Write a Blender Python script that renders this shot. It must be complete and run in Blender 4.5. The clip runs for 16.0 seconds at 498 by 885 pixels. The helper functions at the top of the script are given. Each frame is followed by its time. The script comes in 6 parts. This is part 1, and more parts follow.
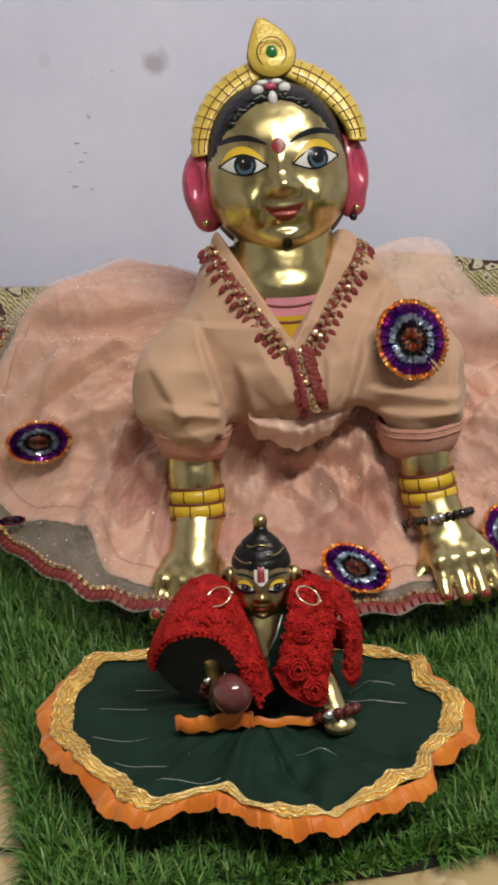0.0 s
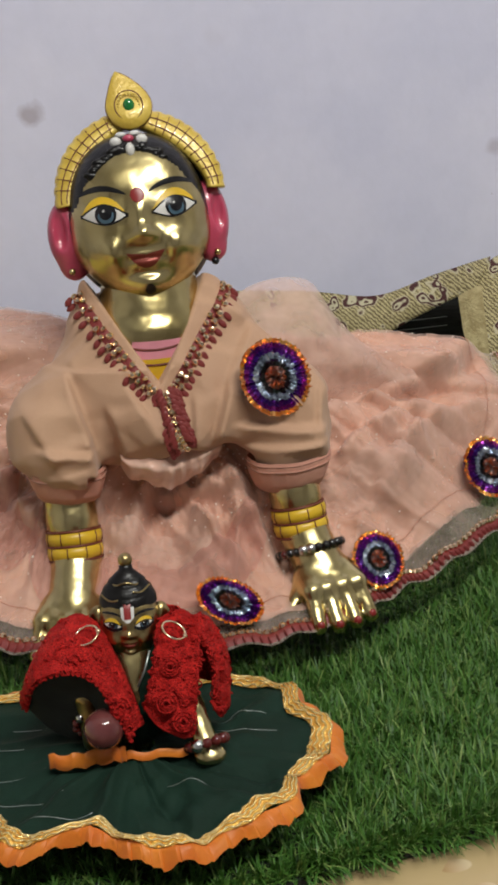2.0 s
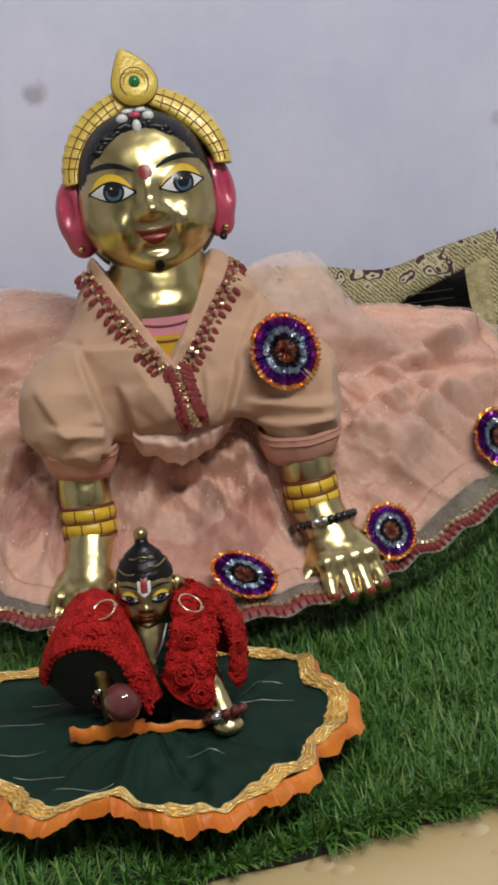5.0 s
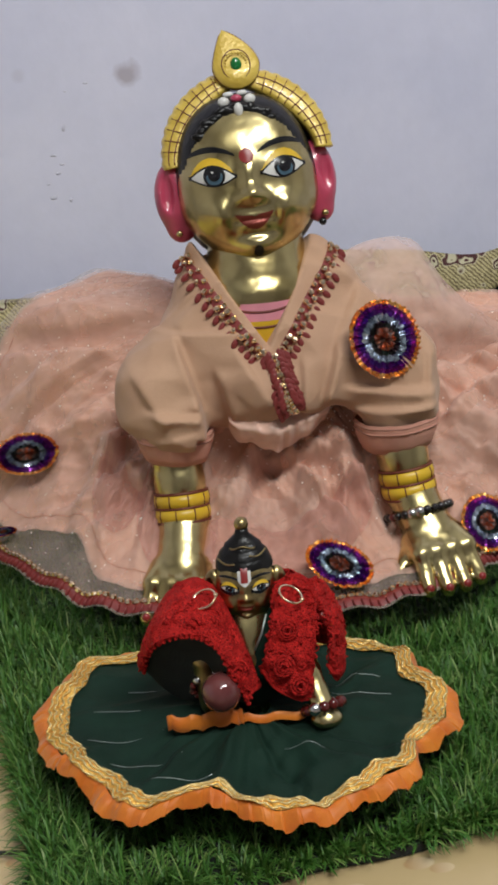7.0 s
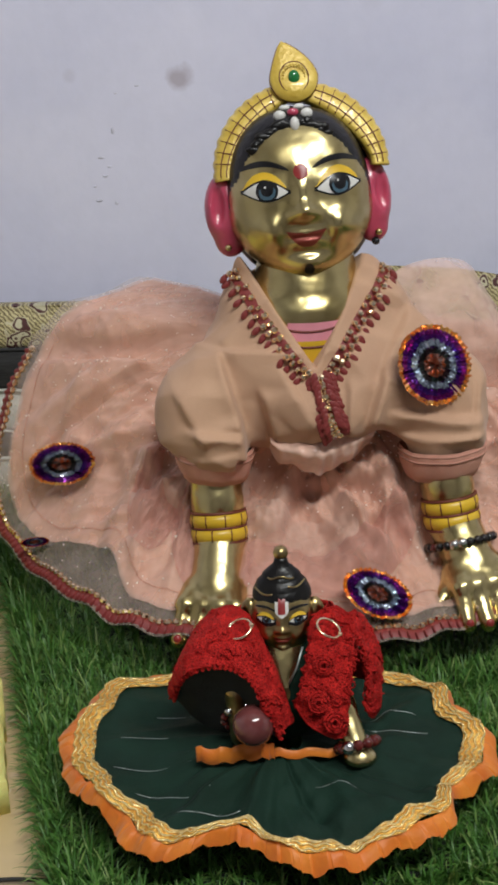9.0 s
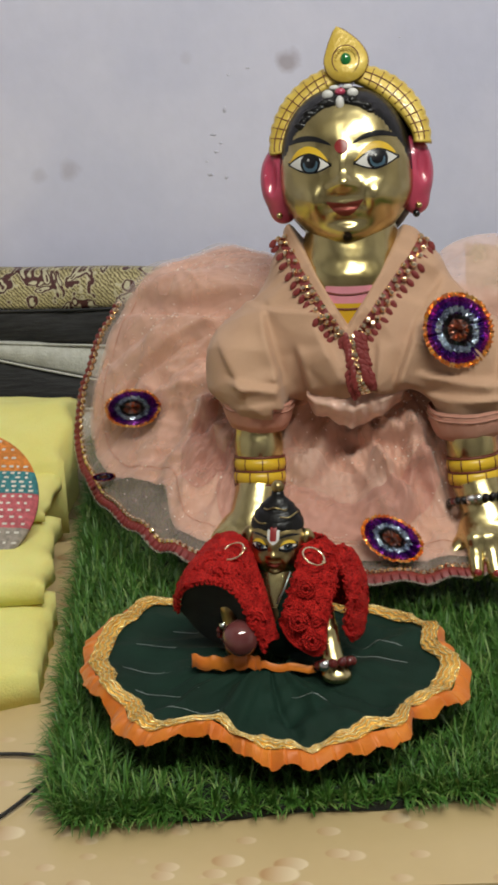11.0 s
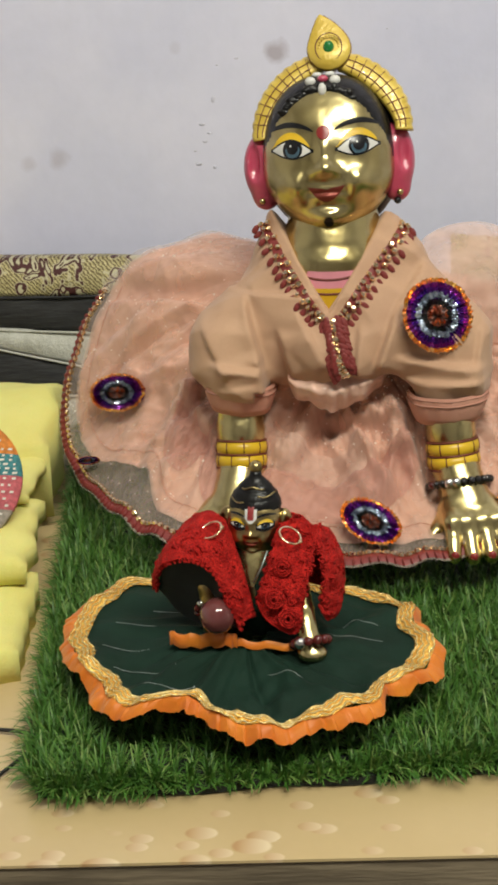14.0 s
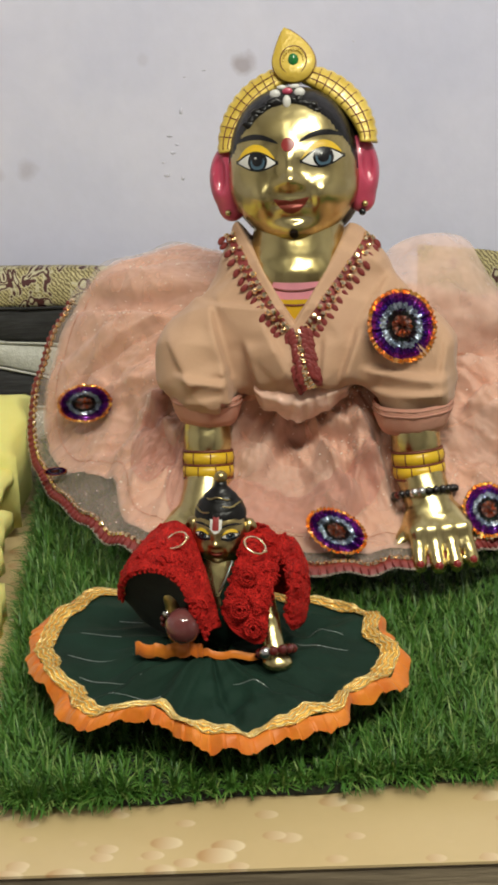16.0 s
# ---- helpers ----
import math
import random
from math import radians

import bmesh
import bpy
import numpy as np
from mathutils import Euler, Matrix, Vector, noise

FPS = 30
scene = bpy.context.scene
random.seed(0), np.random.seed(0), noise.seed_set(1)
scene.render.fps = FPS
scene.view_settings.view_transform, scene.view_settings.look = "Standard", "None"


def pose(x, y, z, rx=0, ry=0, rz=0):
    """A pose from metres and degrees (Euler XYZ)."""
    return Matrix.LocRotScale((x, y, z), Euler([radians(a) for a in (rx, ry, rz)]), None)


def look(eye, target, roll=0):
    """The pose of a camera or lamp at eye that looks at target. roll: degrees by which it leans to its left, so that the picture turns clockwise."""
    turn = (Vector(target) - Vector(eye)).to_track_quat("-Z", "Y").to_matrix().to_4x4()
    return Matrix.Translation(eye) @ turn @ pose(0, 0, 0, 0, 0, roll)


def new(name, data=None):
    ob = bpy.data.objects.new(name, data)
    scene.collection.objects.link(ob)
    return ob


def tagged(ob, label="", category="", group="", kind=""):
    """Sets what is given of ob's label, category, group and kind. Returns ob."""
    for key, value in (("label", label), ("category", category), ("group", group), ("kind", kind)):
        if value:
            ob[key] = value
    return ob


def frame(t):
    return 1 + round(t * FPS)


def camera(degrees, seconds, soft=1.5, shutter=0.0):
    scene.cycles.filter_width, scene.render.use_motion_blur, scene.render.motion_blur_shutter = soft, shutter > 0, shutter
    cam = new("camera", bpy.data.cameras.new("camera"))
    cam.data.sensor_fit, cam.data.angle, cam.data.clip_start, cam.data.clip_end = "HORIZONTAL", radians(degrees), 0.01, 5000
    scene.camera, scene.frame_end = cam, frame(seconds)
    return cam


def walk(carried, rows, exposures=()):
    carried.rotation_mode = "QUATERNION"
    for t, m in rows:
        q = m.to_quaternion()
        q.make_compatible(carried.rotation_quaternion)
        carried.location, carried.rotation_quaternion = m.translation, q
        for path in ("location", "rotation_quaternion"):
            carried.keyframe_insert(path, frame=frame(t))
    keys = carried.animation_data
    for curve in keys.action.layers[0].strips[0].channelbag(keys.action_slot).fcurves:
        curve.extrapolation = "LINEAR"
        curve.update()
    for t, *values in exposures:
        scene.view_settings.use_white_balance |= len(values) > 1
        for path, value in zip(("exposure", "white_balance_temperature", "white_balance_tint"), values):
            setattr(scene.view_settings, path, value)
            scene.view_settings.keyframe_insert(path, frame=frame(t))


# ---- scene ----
cam = camera(21.00, 16.0, soft=3.3)
PATH = [
    (0, (-0.1035, -0.7311, 0.3770), (-0.0518, -0.2625, 0.2106), -2.34),
    (0.5, (-0.1008, -0.7347, 0.3778), (-0.0489, -0.2656, 0.2126), -2.38),
    (1, (-0.0947, -0.7383, 0.3793), (-0.0348, -0.2692, 0.2168), -3.41),
    (1.5, (-0.0872, -0.7457, 0.3822), (-0.0190, -0.2764, 0.2238), -3.82),
    (2, (-0.0740, -0.7556, 0.3834), (0.0055, -0.2869, 0.2285), -3.67),
    (2.5, (-0.0737, -0.7549, 0.3831), (0.0100, -0.2870, 0.2279), -4.01),
    (3, (-0.0736, -0.7545, 0.3830), (0.0143, -0.2871, 0.2288), -4.07),
    (5.5, (-0.0814, -0.7603, 0.3816), (-0.0104, -0.2938, 0.2163), -4.94),
    (6, (-0.0837, -0.7573, 0.3803), (-0.0190, -0.2910, 0.2118), -5.02),
    (6.5, (-0.0870, -0.7552, 0.3805), (-0.0272, -0.2890, 0.2100), -4.97),
    (7, (-0.0951, -0.7484, 0.3883), (-0.0431, -0.2807, 0.2194), -4.81),
    (7.5, (-0.1050, -0.7446, 0.3913), (-0.0558, -0.2754, 0.2258), -4.52),
    (8, (-0.1083, -0.7409, 0.3906), (-0.0594, -0.2718, 0.2244), -4.35),
    (8.5, (-0.1100, -0.7378, 0.3875), (-0.0613, -0.2698, 0.2185), -3.76),
    (9, (-0.0989, -0.7260, 0.3956), (-0.0577, -0.2574, 0.2262), -2.72),
    (9.5, (-0.0601, -0.7379, 0.4123), (-0.0632, -0.2675, 0.2429), -2.73),
    (10, (-0.0134, -0.7792, 0.4003), (-0.0447, -0.3100, 0.2304), -2.95),
    (12.5, (0.0095, -0.8123, 0.3894), (-0.0296, -0.3433, 0.2206), -2.59),
    (13, (0.0139, -0.8140, 0.3875), (-0.0228, -0.3448, 0.2186), -2.35),
    (13.5, (0.0130, -0.8136, 0.3867), (-0.0242, -0.3445, 0.2177), -2.35),
    (14, (0.0127, -0.8147, 0.3857), (-0.0240, -0.3459, 0.2159), -2.24),
    (14.5, (0.0169, -0.8176, 0.3835), (-0.0187, -0.3487, 0.2135), -2.08),
    (15, (0.0202, -0.8169, 0.3835), (-0.0136, -0.3484, 0.2122), -2.04),
    (15.5, (0.0213, -0.8143, 0.3863), (-0.0117, -0.3440, 0.2197), -2.00),
    (16, (0.0180, -0.8173, 0.3865), (-0.0092, -0.3466, 0.2200), -2.02),
]
walk(cam, [(t, look(eye, target, roll)) for t, eye, target, roll in PATH],
     exposures=[(0, 0.02, 6650, 6), (2.5, -0.10, 6500, 6), (5.5, -0.12, 6250, 6), (9.0, -0.06, 6250, 6), (10.0, -0.20, 6350, 5), (12.3, 0.18, 6900, 1), (16, 0.2, 7000, 1)])

# ---- world and light ----
world = bpy.data.worlds.new("world")
scene.world = world
world.use_nodes = True
world.node_tree.nodes["Background"].inputs[0].default_value = (0.55, 0.6, 0.75, 1)
world.node_tree.nodes["Background"].inputs[1].default_value = 0.25


def area_lamp(name, eye, target, sx, sy, watts, colour):
    data = bpy.data.lights.new(name, "AREA")
    data.shape, data.size, data.size_y, data.energy, data.color = "RECTANGLE", sx, sy, watts, colour
    ob = new(name, data)
    ob.matrix_world = look(eye, target)
    return ob


TUBE = (0.36, -1.15, 1.70)
area_lamp("tube_lamp", TUBE, (0.0, 0.0, 0.15), 1.2, 0.12, 31, (1.0, 0.97, 0.93))


# ---- materials ----
def mat(name, col, rough=0.6, metal=0.0, col2=None, scale=40.0, bump=0.0, bscale=200.0, sheen=0.0, coat=0.0,
        alpha=1.0, spec=0.5, detail=4.0, stretch=(1, 1, 1), fine=0.06, sss=0.0, bump2=0.0, bscale2=30.0):
    """A surface with two scales of colour variation and a fine relief."""
    m = bpy.data.materials.new(name)
    m.use_nodes = True
    nt = m.node_tree
    b = nt.nodes["Principled BSDF"]
    b.inputs["Roughness"].default_value = rough
    b.inputs["Metallic"].default_value = metal
    b.inputs["Specular IOR Level"].default_value = spec
    b.inputs["Sheen Weight"].default_value = sheen
    b.inputs["Coat Weight"].default_value = coat
    b.inputs["Alpha"].default_value = alpha
    if sss:
        b.inputs["Subsurface Weight"].default_value = sss
        b.inputs["Subsurface Radius"].default_value = (0.006, 0.003, 0.002)
    tc = nt.nodes.new("ShaderNodeTexCoord")
    mp = nt.nodes.new("ShaderNodeMapping")
    mp.inputs["Scale"].default_value = stretch
    nt.links.new(tc.outputs["Object"], mp.inputs[0])
    n1 = nt.nodes.new("ShaderNodeTexNoise")
    n1.inputs["Scale"].default_value = scale
    n1.inputs["Detail"].default_value = detail
    nt.links.new(mp.outputs[0], n1.inputs["Vector"])
    ramp = nt.nodes.new("ShaderNodeValToRGB")
    c2 = col2 or tuple(min(1, c * 0.8) for c in col)
    ramp.color_ramp.elements[0].position, ramp.color_ramp.elements[1].position = 0.35, 0.65
    ramp.color_ramp.elements[0].color, ramp.color_ramp.elements[1].color = (*c2, 1), (*col, 1)
    nt.links.new(n1.outputs["Fac"], ramp.inputs[0])
    n2 = nt.nodes.new("ShaderNodeTexNoise")
    n2.inputs["Scale"].default_value = bscale
    n2.inputs["Detail"].default_value = 3.0
    nt.links.new(mp.outputs[0], n2.inputs["Vector"])
    hsv = nt.nodes.new("ShaderNodeHueSaturation")
    mr = nt.nodes.new("ShaderNodeMapRange")
    mr.inputs["To Min"].default_value, mr.inputs["To Max"].default_value = 1 - fine, 1 + fine
    nt.links.new(n2.outputs["Fac"], mr.inputs[0])
    nt.links.new(mr.outputs[0], hsv.inputs["Value"])
    nt.links.new(ramp.outputs[0], hsv.inputs["Color"])
    nt.links.new(hsv.outputs[0], b.inputs["Base Color"])
    normal = None
    for strength, node in ((bump, n2), (bump2, None)):
        if strength:
            if node is None:
                node = nt.nodes.new("ShaderNodeTexNoise")
                node.inputs["Scale"].default_value = bscale2
                nt.links.new(mp.outputs[0], node.inputs["Vector"])
            bp = nt.nodes.new("ShaderNodeBump")
            bp.inputs["Strength"].default_value = strength
            bp.inputs["Distance"].default_value = 0.001
            nt.links.new(node.outputs["Fac"], bp.inputs["Height"])
            if normal:
                nt.links.new(normal, bp.inputs["Normal"])
            normal = bp.outputs[0]
    if normal:
        nt.links.new(normal, b.inputs["Normal"])
    return m


BRASS = mat("brass", (0.66, 0.56, 0.28), 0.27, 1.0, (0.46, 0.37, 0.16), 35, 0.10, 150, bump2=1.9, bscale2=48)
OLD_BRASS = mat("old_brass", (0.52, 0.41, 0.18), 0.28, 1.0, (0.28, 0.21, 0.10), 120, 0.1, 300, bump2=0.3, bscale2=120)
HAIR = mat("black_enamel", (0.006, 0.006, 0.006), 0.30, 0, (0.009, 0.008, 0.008), 60, bump=0.5, bscale=220, spec=0.3)
CROWN = mat("yellow_enamel", (0.72, 0.53, 0.10), 0.36, 0.1, (0.60, 0.41, 0.055), 60, bump=0.45, bscale=420, coat=0.3)
CROWN_LINE = mat("brown_line_paint", (0.16, 0.035, 0.02), 0.5)
PINK_EAR = mat("pink_enamel", (0.55, 0.07, 0.13), 0.28, 0, (0.42, 0.05, 0.10), 60, bump=0.1, bscale=90, coat=0.4)
PALE_PINK = mat("pale_pink_enamel", (0.75, 0.3, 0.36), 0.35, 0, (0.65, 0.25, 0.3), 80)
WHITE_PAINT = mat("white_paint", (0.75, 0.74, 0.7), 0.35)
EYE_BLUE = mat("blue_grey_paint", (0.07, 0.13, 0.18), 0.3)
EYE_BLACK = mat("black_paint", (0.01, 0.01, 0.012), 0.25)
LID_YELLOW = mat("yellow_paint", (0.75, 0.48, 0.03), 0.35)
RED_PAINT = mat("red_paint", (0.3, 0.03, 0.03), 0.3)
LIP = mat("lip_red_paint", (0.24, 0.045, 0.03), 0.36, 0.4)
GREEN_GEM = mat("green_enamel", (0.02, 0.22, 0.05), 0.15, coat=0.5)

KURTA = mat("peach_crepe", (0.55, 0.34, 0.215), 0.75, 0, (0.50, 0.30, 0.19), 25, bump=0.25, bscale=1400, sheen=0.15, bump2=0.5, bscale2=60)
CUFF = mat("pink_peach_cuff", (0.70, 0.36, 0.27), 0.7, 0, (0.62, 0.31, 0.23), 40, bump=0.2, bscale=900)
FOIL_CENTRE = mat("orange_silver_foil", (0.62, 0.16, 0.04), 0.3, 0.8, (0.40, 0.36, 0.36), 420, bump=0.5, bscale=700)
STITCH = mat("dusky_pink_thread", (0.52, 0.26, 0.19), 0.8)
SATIN = mat("pale_satin", (0.86, 0.60, 0.48), 0.22, 0, (0.78, 0.48, 0.37), 60, bump2=0.6, bscale2=90, sheen=0.2)
LINING = mat("peach_lining", (0.79, 0.46, 0.325), 0.65, 0, (0.67, 0.35, 0.24), 22, bump=0.5, bscale=260, stretch=(3, 3, 0.6), sheen=0.2, bump2=0.7, bscale2=50)
MAROON = mat("maroon_lace", (0.25, 0.040, 0.038), 0.5, 0, (0.2, 0.03, 0.028), 200, bump=0.2, bscale=900)
GOLD = mat("gold_bead", (1.0, 0.84, 0.60), 0.18, 1.0, (0.92, 0.62, 0.36), 300)
# flakes are non-metal near-white, so the sparkle is put into their colour
GLITTER = mat("glitter", (0.95, 0.9, 0.82), 0.15, 0.0, (0.9, 0.85, 0.75), spec=1.0)
FOIL_PURPLE = mat("purple_foil", (0.08, 0.03, 0.25), 0.22, 0.7, (0.16, 0.02, 0.2), 120)
FOIL_MAGENTA = mat("magenta_foil", (0.30, 0.03, 0.22), 0.22, 0.75, (0.14, 0.02, 0.22), 140)
FOIL_GOLD = mat("gold_foil", (0.88, 0.52, 0.14), 0.24, 0.85, (0.75, 0.28, 0.12), 150)
FOIL_SILVER = mat("silver_foil", (0.62, 0.66, 0.72), 0.2, 0.9, (0.35, 0.38, 0.45), 250)
FOIL_DARK = mat("dark_green_foil", (0.03, 0.05, 0.04), 0.3, 0.6, (0.05, 0.02, 0.03), 200)

GREEN_SILK = mat("dark_green_cotton", (0.007, 0.028, 0.017), 0.8, 0, (0.005, 0.02, 0.012), 40, bump=0.3, bscale=900, spec=0.25, bump2=0.5, bscale2=60)
SILVER_THREAD = mat("silver_thread", (0.45, 0.5, 0.48), 0.35, 0.7)
ORANGE = mat("orange_satin", (0.74, 0.225, 0.018), 0.5, 0, (0.62, 0.14, 0.010), 60, bump=0.2, bscale=600, sheen=0.15)
SEQUIN = mat("gold_sequin_braid", (0.95, 0.66, 0.18), 0.28, 0.5, (0.74, 0.32, 0.03), 600, bump=1.0, bscale=1100, fine=0.55)
SEQUIN_CORD = mat("gold_cord", (1.0, 0.86, 0.45), 0.25, 0.6, (0.9, 0.6, 0.16), 700, bump=0.8, bscale=1500, fine=0.4)
RED_LACE = mat("red_lace", (0.64, 0.024, 0.02), 0.7, 0, (0.44, 0.011, 0.01), 160, bump=1.0, bscale=600, fine=0.3, spec=0.15)
# near-black colour stands for the shade inside the shawl's open wing
LACE_HOLLOW_SHADE = mat("dark_lining", (0.02, 0.025, 0.022), 0.9, 0, (0.012, 0.015, 0.013), 80, bump=0.3, bscale=600)
AMETHYST = mat("polished_rose_stone", (0.12, 0.032, 0.032), 0.10, 0, (0.18, 0.055, 0.052), 60, coat=0.6)
GARNET = mat("dark_red_bead", (0.10, 0.012, 0.010), 0.1, coat=0.5)
BLACK_BEAD = mat("black_bead", (0.012, 0.01, 0.01), 0.12, coat=0.4)
SILVER = mat("silver_bead", (0.75, 0.75, 0.74), 0.18, 1.0)

FOAM = mat("yellow_foam", (0.80, 0.76, 0.27), 0.9, 0, (0.75, 0.69, 0.21), 18, bump=0.6, bscale=900, sss=0.15)
BLACK_CLOTH = mat("black_woven_cloth", (0.02, 0.02, 0.021), 0.9, 0, (0.04, 0.04, 0.042), 160, bump=0.8, bscale=500, stretch=(0.25, 1, 3), fine=0.5)
WHITE_CLOTH = mat("off_white_towelling", (0.60, 0.60, 0.55), 0.95, 0, (0.5, 0.5, 0.45), 120, bump=1.0, bscale=500, fine=0.12)
CABLE = mat("black_cable_rubber", (0.015, 0.014, 0.013), 0.5)
EDGE_WOOD = mat("weathered_wood_edge", (0.25, 0.20, 0.13), 0.85, 0, (0.11, 0.085, 0.055), 45, bump=0.9, bscale=160, stretch=(0.25, 1, 2.5), fine=0.25)
LEG_WOOD = mat("brown_wood", (0.16, 0.09, 0.05), 0.6, 0, (0.1, 0.055, 0.03), 20, bump=0.3, bscale=80, stretch=(4, 4, 0.4))
BACKING = mat("black_mat_backing", (0.02, 0.024, 0.02), 0.95, 0, (0.012, 0.014, 0.012), 90, bump=0.8, bscale=400)
# surfaces of the unseen room shell, kept pale to bounce light
BOUNCE_PAINT = mat("room_wall_paint", (0.80, 0.78, 0.78), 0.8, 0, (0.76, 0.74, 0.74), 2)
BOUNCE_CEIL_PAINT = mat("ceiling_paint", (0.75, 0.74, 0.73), 0.85, 0, (0.7, 0.7, 0.69), 2)
UNSEEN_FLOOR = mat("floor_stone", (0.3, 0.27, 0.23), 0.5, 0, (0.24, 0.21, 0.18), 6)


def grass_material():
    m = mat("grass_blades", (0.06, 0.2, 0.02), 0.5, 0, (0.02, 0.10, 0.015), 60, spec=0.5)
    nt = m.node_tree
    geo = nt.nodes.new("ShaderNodeNewGeometry")
    ramp = nt.nodes.new("ShaderNodeValToRGB")
    e = ramp.color_ramp.elements
    e[0].position, e[0].color = 0.0, (0.041, 0.124, 0.018, 1)
    e[1].position, e[1].color = 1.0, (0.23, 0.32, 0.09, 1)
    k = e.new(0.5)
    k.color = (0.060, 0.168, 0.021, 1)
    k = e.new(0.8)
    k.color = (0.110, 0.235, 0.040, 1)
    nt.links.new(geo.outputs["Random Per Island"], ramp.inputs[0])
    nt.links.new(ramp.outputs[0], nt.nodes["Principled BSDF"].inputs["Base Color"])
    return m


GRASS = grass_material()


def wall_material():
    """Old lilac-white distemper with stains at a few fixed spots and faint patches."""
    m = mat("lilac_white_distemper", (0.77, 0.765, 0.92), 0.85, 0, (0.69, 0.695, 0.865), 9, bump=0.35, bscale=70, fine=0.035, bump2=0.5, bscale2=14)
    nt = m.node_tree
    b = nt.nodes["Principled BSDF"]
    src = b.inputs["Base Color"].links[0].from_socket
    tc = nt.nodes.new("ShaderNodeTexCoord")
    warp = nt.nodes.new("ShaderNodeTexNoise")
    warp.inputs["Scale"].default_value = 90
    nt.links.new(tc.outputs["Object"], warp.inputs["Vector"])
    for x, z, r, strength in ((-0.0440, 0.3085, 0.012, 0.55), (0.3488, 0.2534, 0.010, 0.35), (-0.238, 0.2247, 0.011, 0.3), (-0.265, 0.2205, 0.008, 0.2),
                              (-0.13, 0.315, 0.006, 0.12), (0.11, 0.36, 0.012, 0.06)):
        vec = nt.nodes.new("ShaderNodeVectorMath")
        vec.operation = "DISTANCE"
        nt.links.new(tc.outputs["Object"], vec.inputs[0])
        vec.inputs[1].default_value = (x, 0.37, z)
        add = nt.nodes.new("ShaderNodeMath")
        add.operation = "MULTIPLY_ADD"
        nt.links.new(warp.outputs["Fac"], add.inputs[0])
        add.inputs[1].default_value = -r * 0.9
        nt.links.new(vec.outputs["Value"], add.inputs[2])
        mr = nt.nodes.new("ShaderNodeMapRange")
        mr.inputs["From Min"].default_value, mr.inputs["From Max"].default_value = -0.1 * r, 0.55 * r
        mr.inputs["To Min"].default_value, mr.inputs["To Max"].default_value = strength, 0
        nt.links.new(add.outputs[0], mr.inputs[0])
        mix = nt.nodes.new("ShaderNodeMix")
        mix.data_type = "RGBA"
        mix.inputs[7].default_value = (0.30, 0.23, 0.24, 1)
        nt.links.new(mr.outputs[0], mix.inputs[0])
        nt.links.new(src, mix.inputs[6])
        src = mix.outputs[2]
    nt.links.new(src, b.inputs["Base Color"])
    return m


WALL = wall_material()
CHIP = mat("chipped_plaster", (0.68, 0.67, 0.79), 0.9, 0, (0.56, 0.55, 0.65), 200, bump=0.5, bscale=400)


def laminate_material():
    """Cream laminate printed with scattered shaded pebbles."""
    m = mat("cream_pebble_laminate", (0.59, 0.45, 0.235), 0.32, 0, (0.54, 0.40, 0.205), 9, fine=0.02, bump=0.03, bscale=150)
    nt = m.node_tree
    b = nt.nodes["Principled BSDF"]
    src = b.inputs["Base Color"].links[0].from_socket
    tc = nt.nodes.new("ShaderNodeTexCoord")
    mp = nt.nodes.new("ShaderNodeMapping")
    mp.inputs["Scale"].default_value = (0.62, 1.0, 0)
    nt.links.new(tc.outputs["Object"], mp.inputs[0])
    for scale, shift, size in ((62, 0.0, 0.34), (84, 3.3, 0.32), (48, 7.7, 0.30)):
        ad = nt.nodes.new("ShaderNodeVectorMath")
        ad.inputs[1].default_value = (shift, shift * 1.7, 0)
        nt.links.new(mp.outputs[0], ad.inputs[0])
        vo = nt.nodes.new("ShaderNodeTexVoronoi")
        vo.inputs["Scale"].default_value = scale
        nt.links.new(ad.outputs[0], vo.inputs["Vector"])
        inside = nt.nodes.new("ShaderNodeMapRange")
        inside.inputs["From Min"].default_value, inside.inputs["From Max"].default_value = size, size - 0.05
        nt.links.new(vo.outputs["Distance"], inside.inputs[0])
        some = nt.nodes.new("ShaderNodeSeparateColor")
        nt.links.new(vo.outputs["Color"], some.inputs[0])
        pick = nt.nodes.new("ShaderNodeMath")
        pick.operation = "GREATER_THAN"
        pick.inputs[1].default_value = 0.55
        nt.links.new(some.outputs[0], pick.inputs[0])
        both = nt.nodes.new("ShaderNodeMath")
        both.operation = "MULTIPLY"
        nt.links.new(inside.outputs[0], both.inputs[0])
        nt.links.new(pick.outputs[0], both.inputs[1])
        sub = nt.nodes.new("ShaderNodeVectorMath")
        sub.operation = "SUBTRACT"
        nt.links.new(ad.outputs[0], sub.inputs[0])
        nt.links.new(vo.outputs["Position"], sub.inputs[1])
        sx = nt.nodes.new("ShaderNodeSeparateXYZ")
        nt.links.new(sub.outputs[0], sx.inputs[0])
        tone = nt.nodes.new("ShaderNodeMapRange")
        tone.inputs["From Min"].default_value, tone.inputs["From Max"].default_value = -0.0045, 0.0045
        nt.links.new(sx.outputs[0], tone.inputs[0])
        rp = nt.nodes.new("ShaderNodeValToRGB")
        rp.color_ramp.elements[0].color, rp.color_ramp.elements[1].color = (0.47, 0.285, 0.13, 1), (0.75, 0.615, 0.40, 1)
        nt.links.new(tone.outputs[0], rp.inputs[0])
        mix = nt.nodes.new("ShaderNodeMix")
        mix.data_type = "RGBA"
        nt.links.new(both.outputs[0], mix.inputs[0])
        nt.links.new(src, mix.inputs[6])
        nt.links.new(rp.outputs[0], mix.inputs[7])
        src = mix.outputs[2]
    nt.links.new(src, b.inputs["Base Color"])
    return m


LAMINATE = laminate_material()


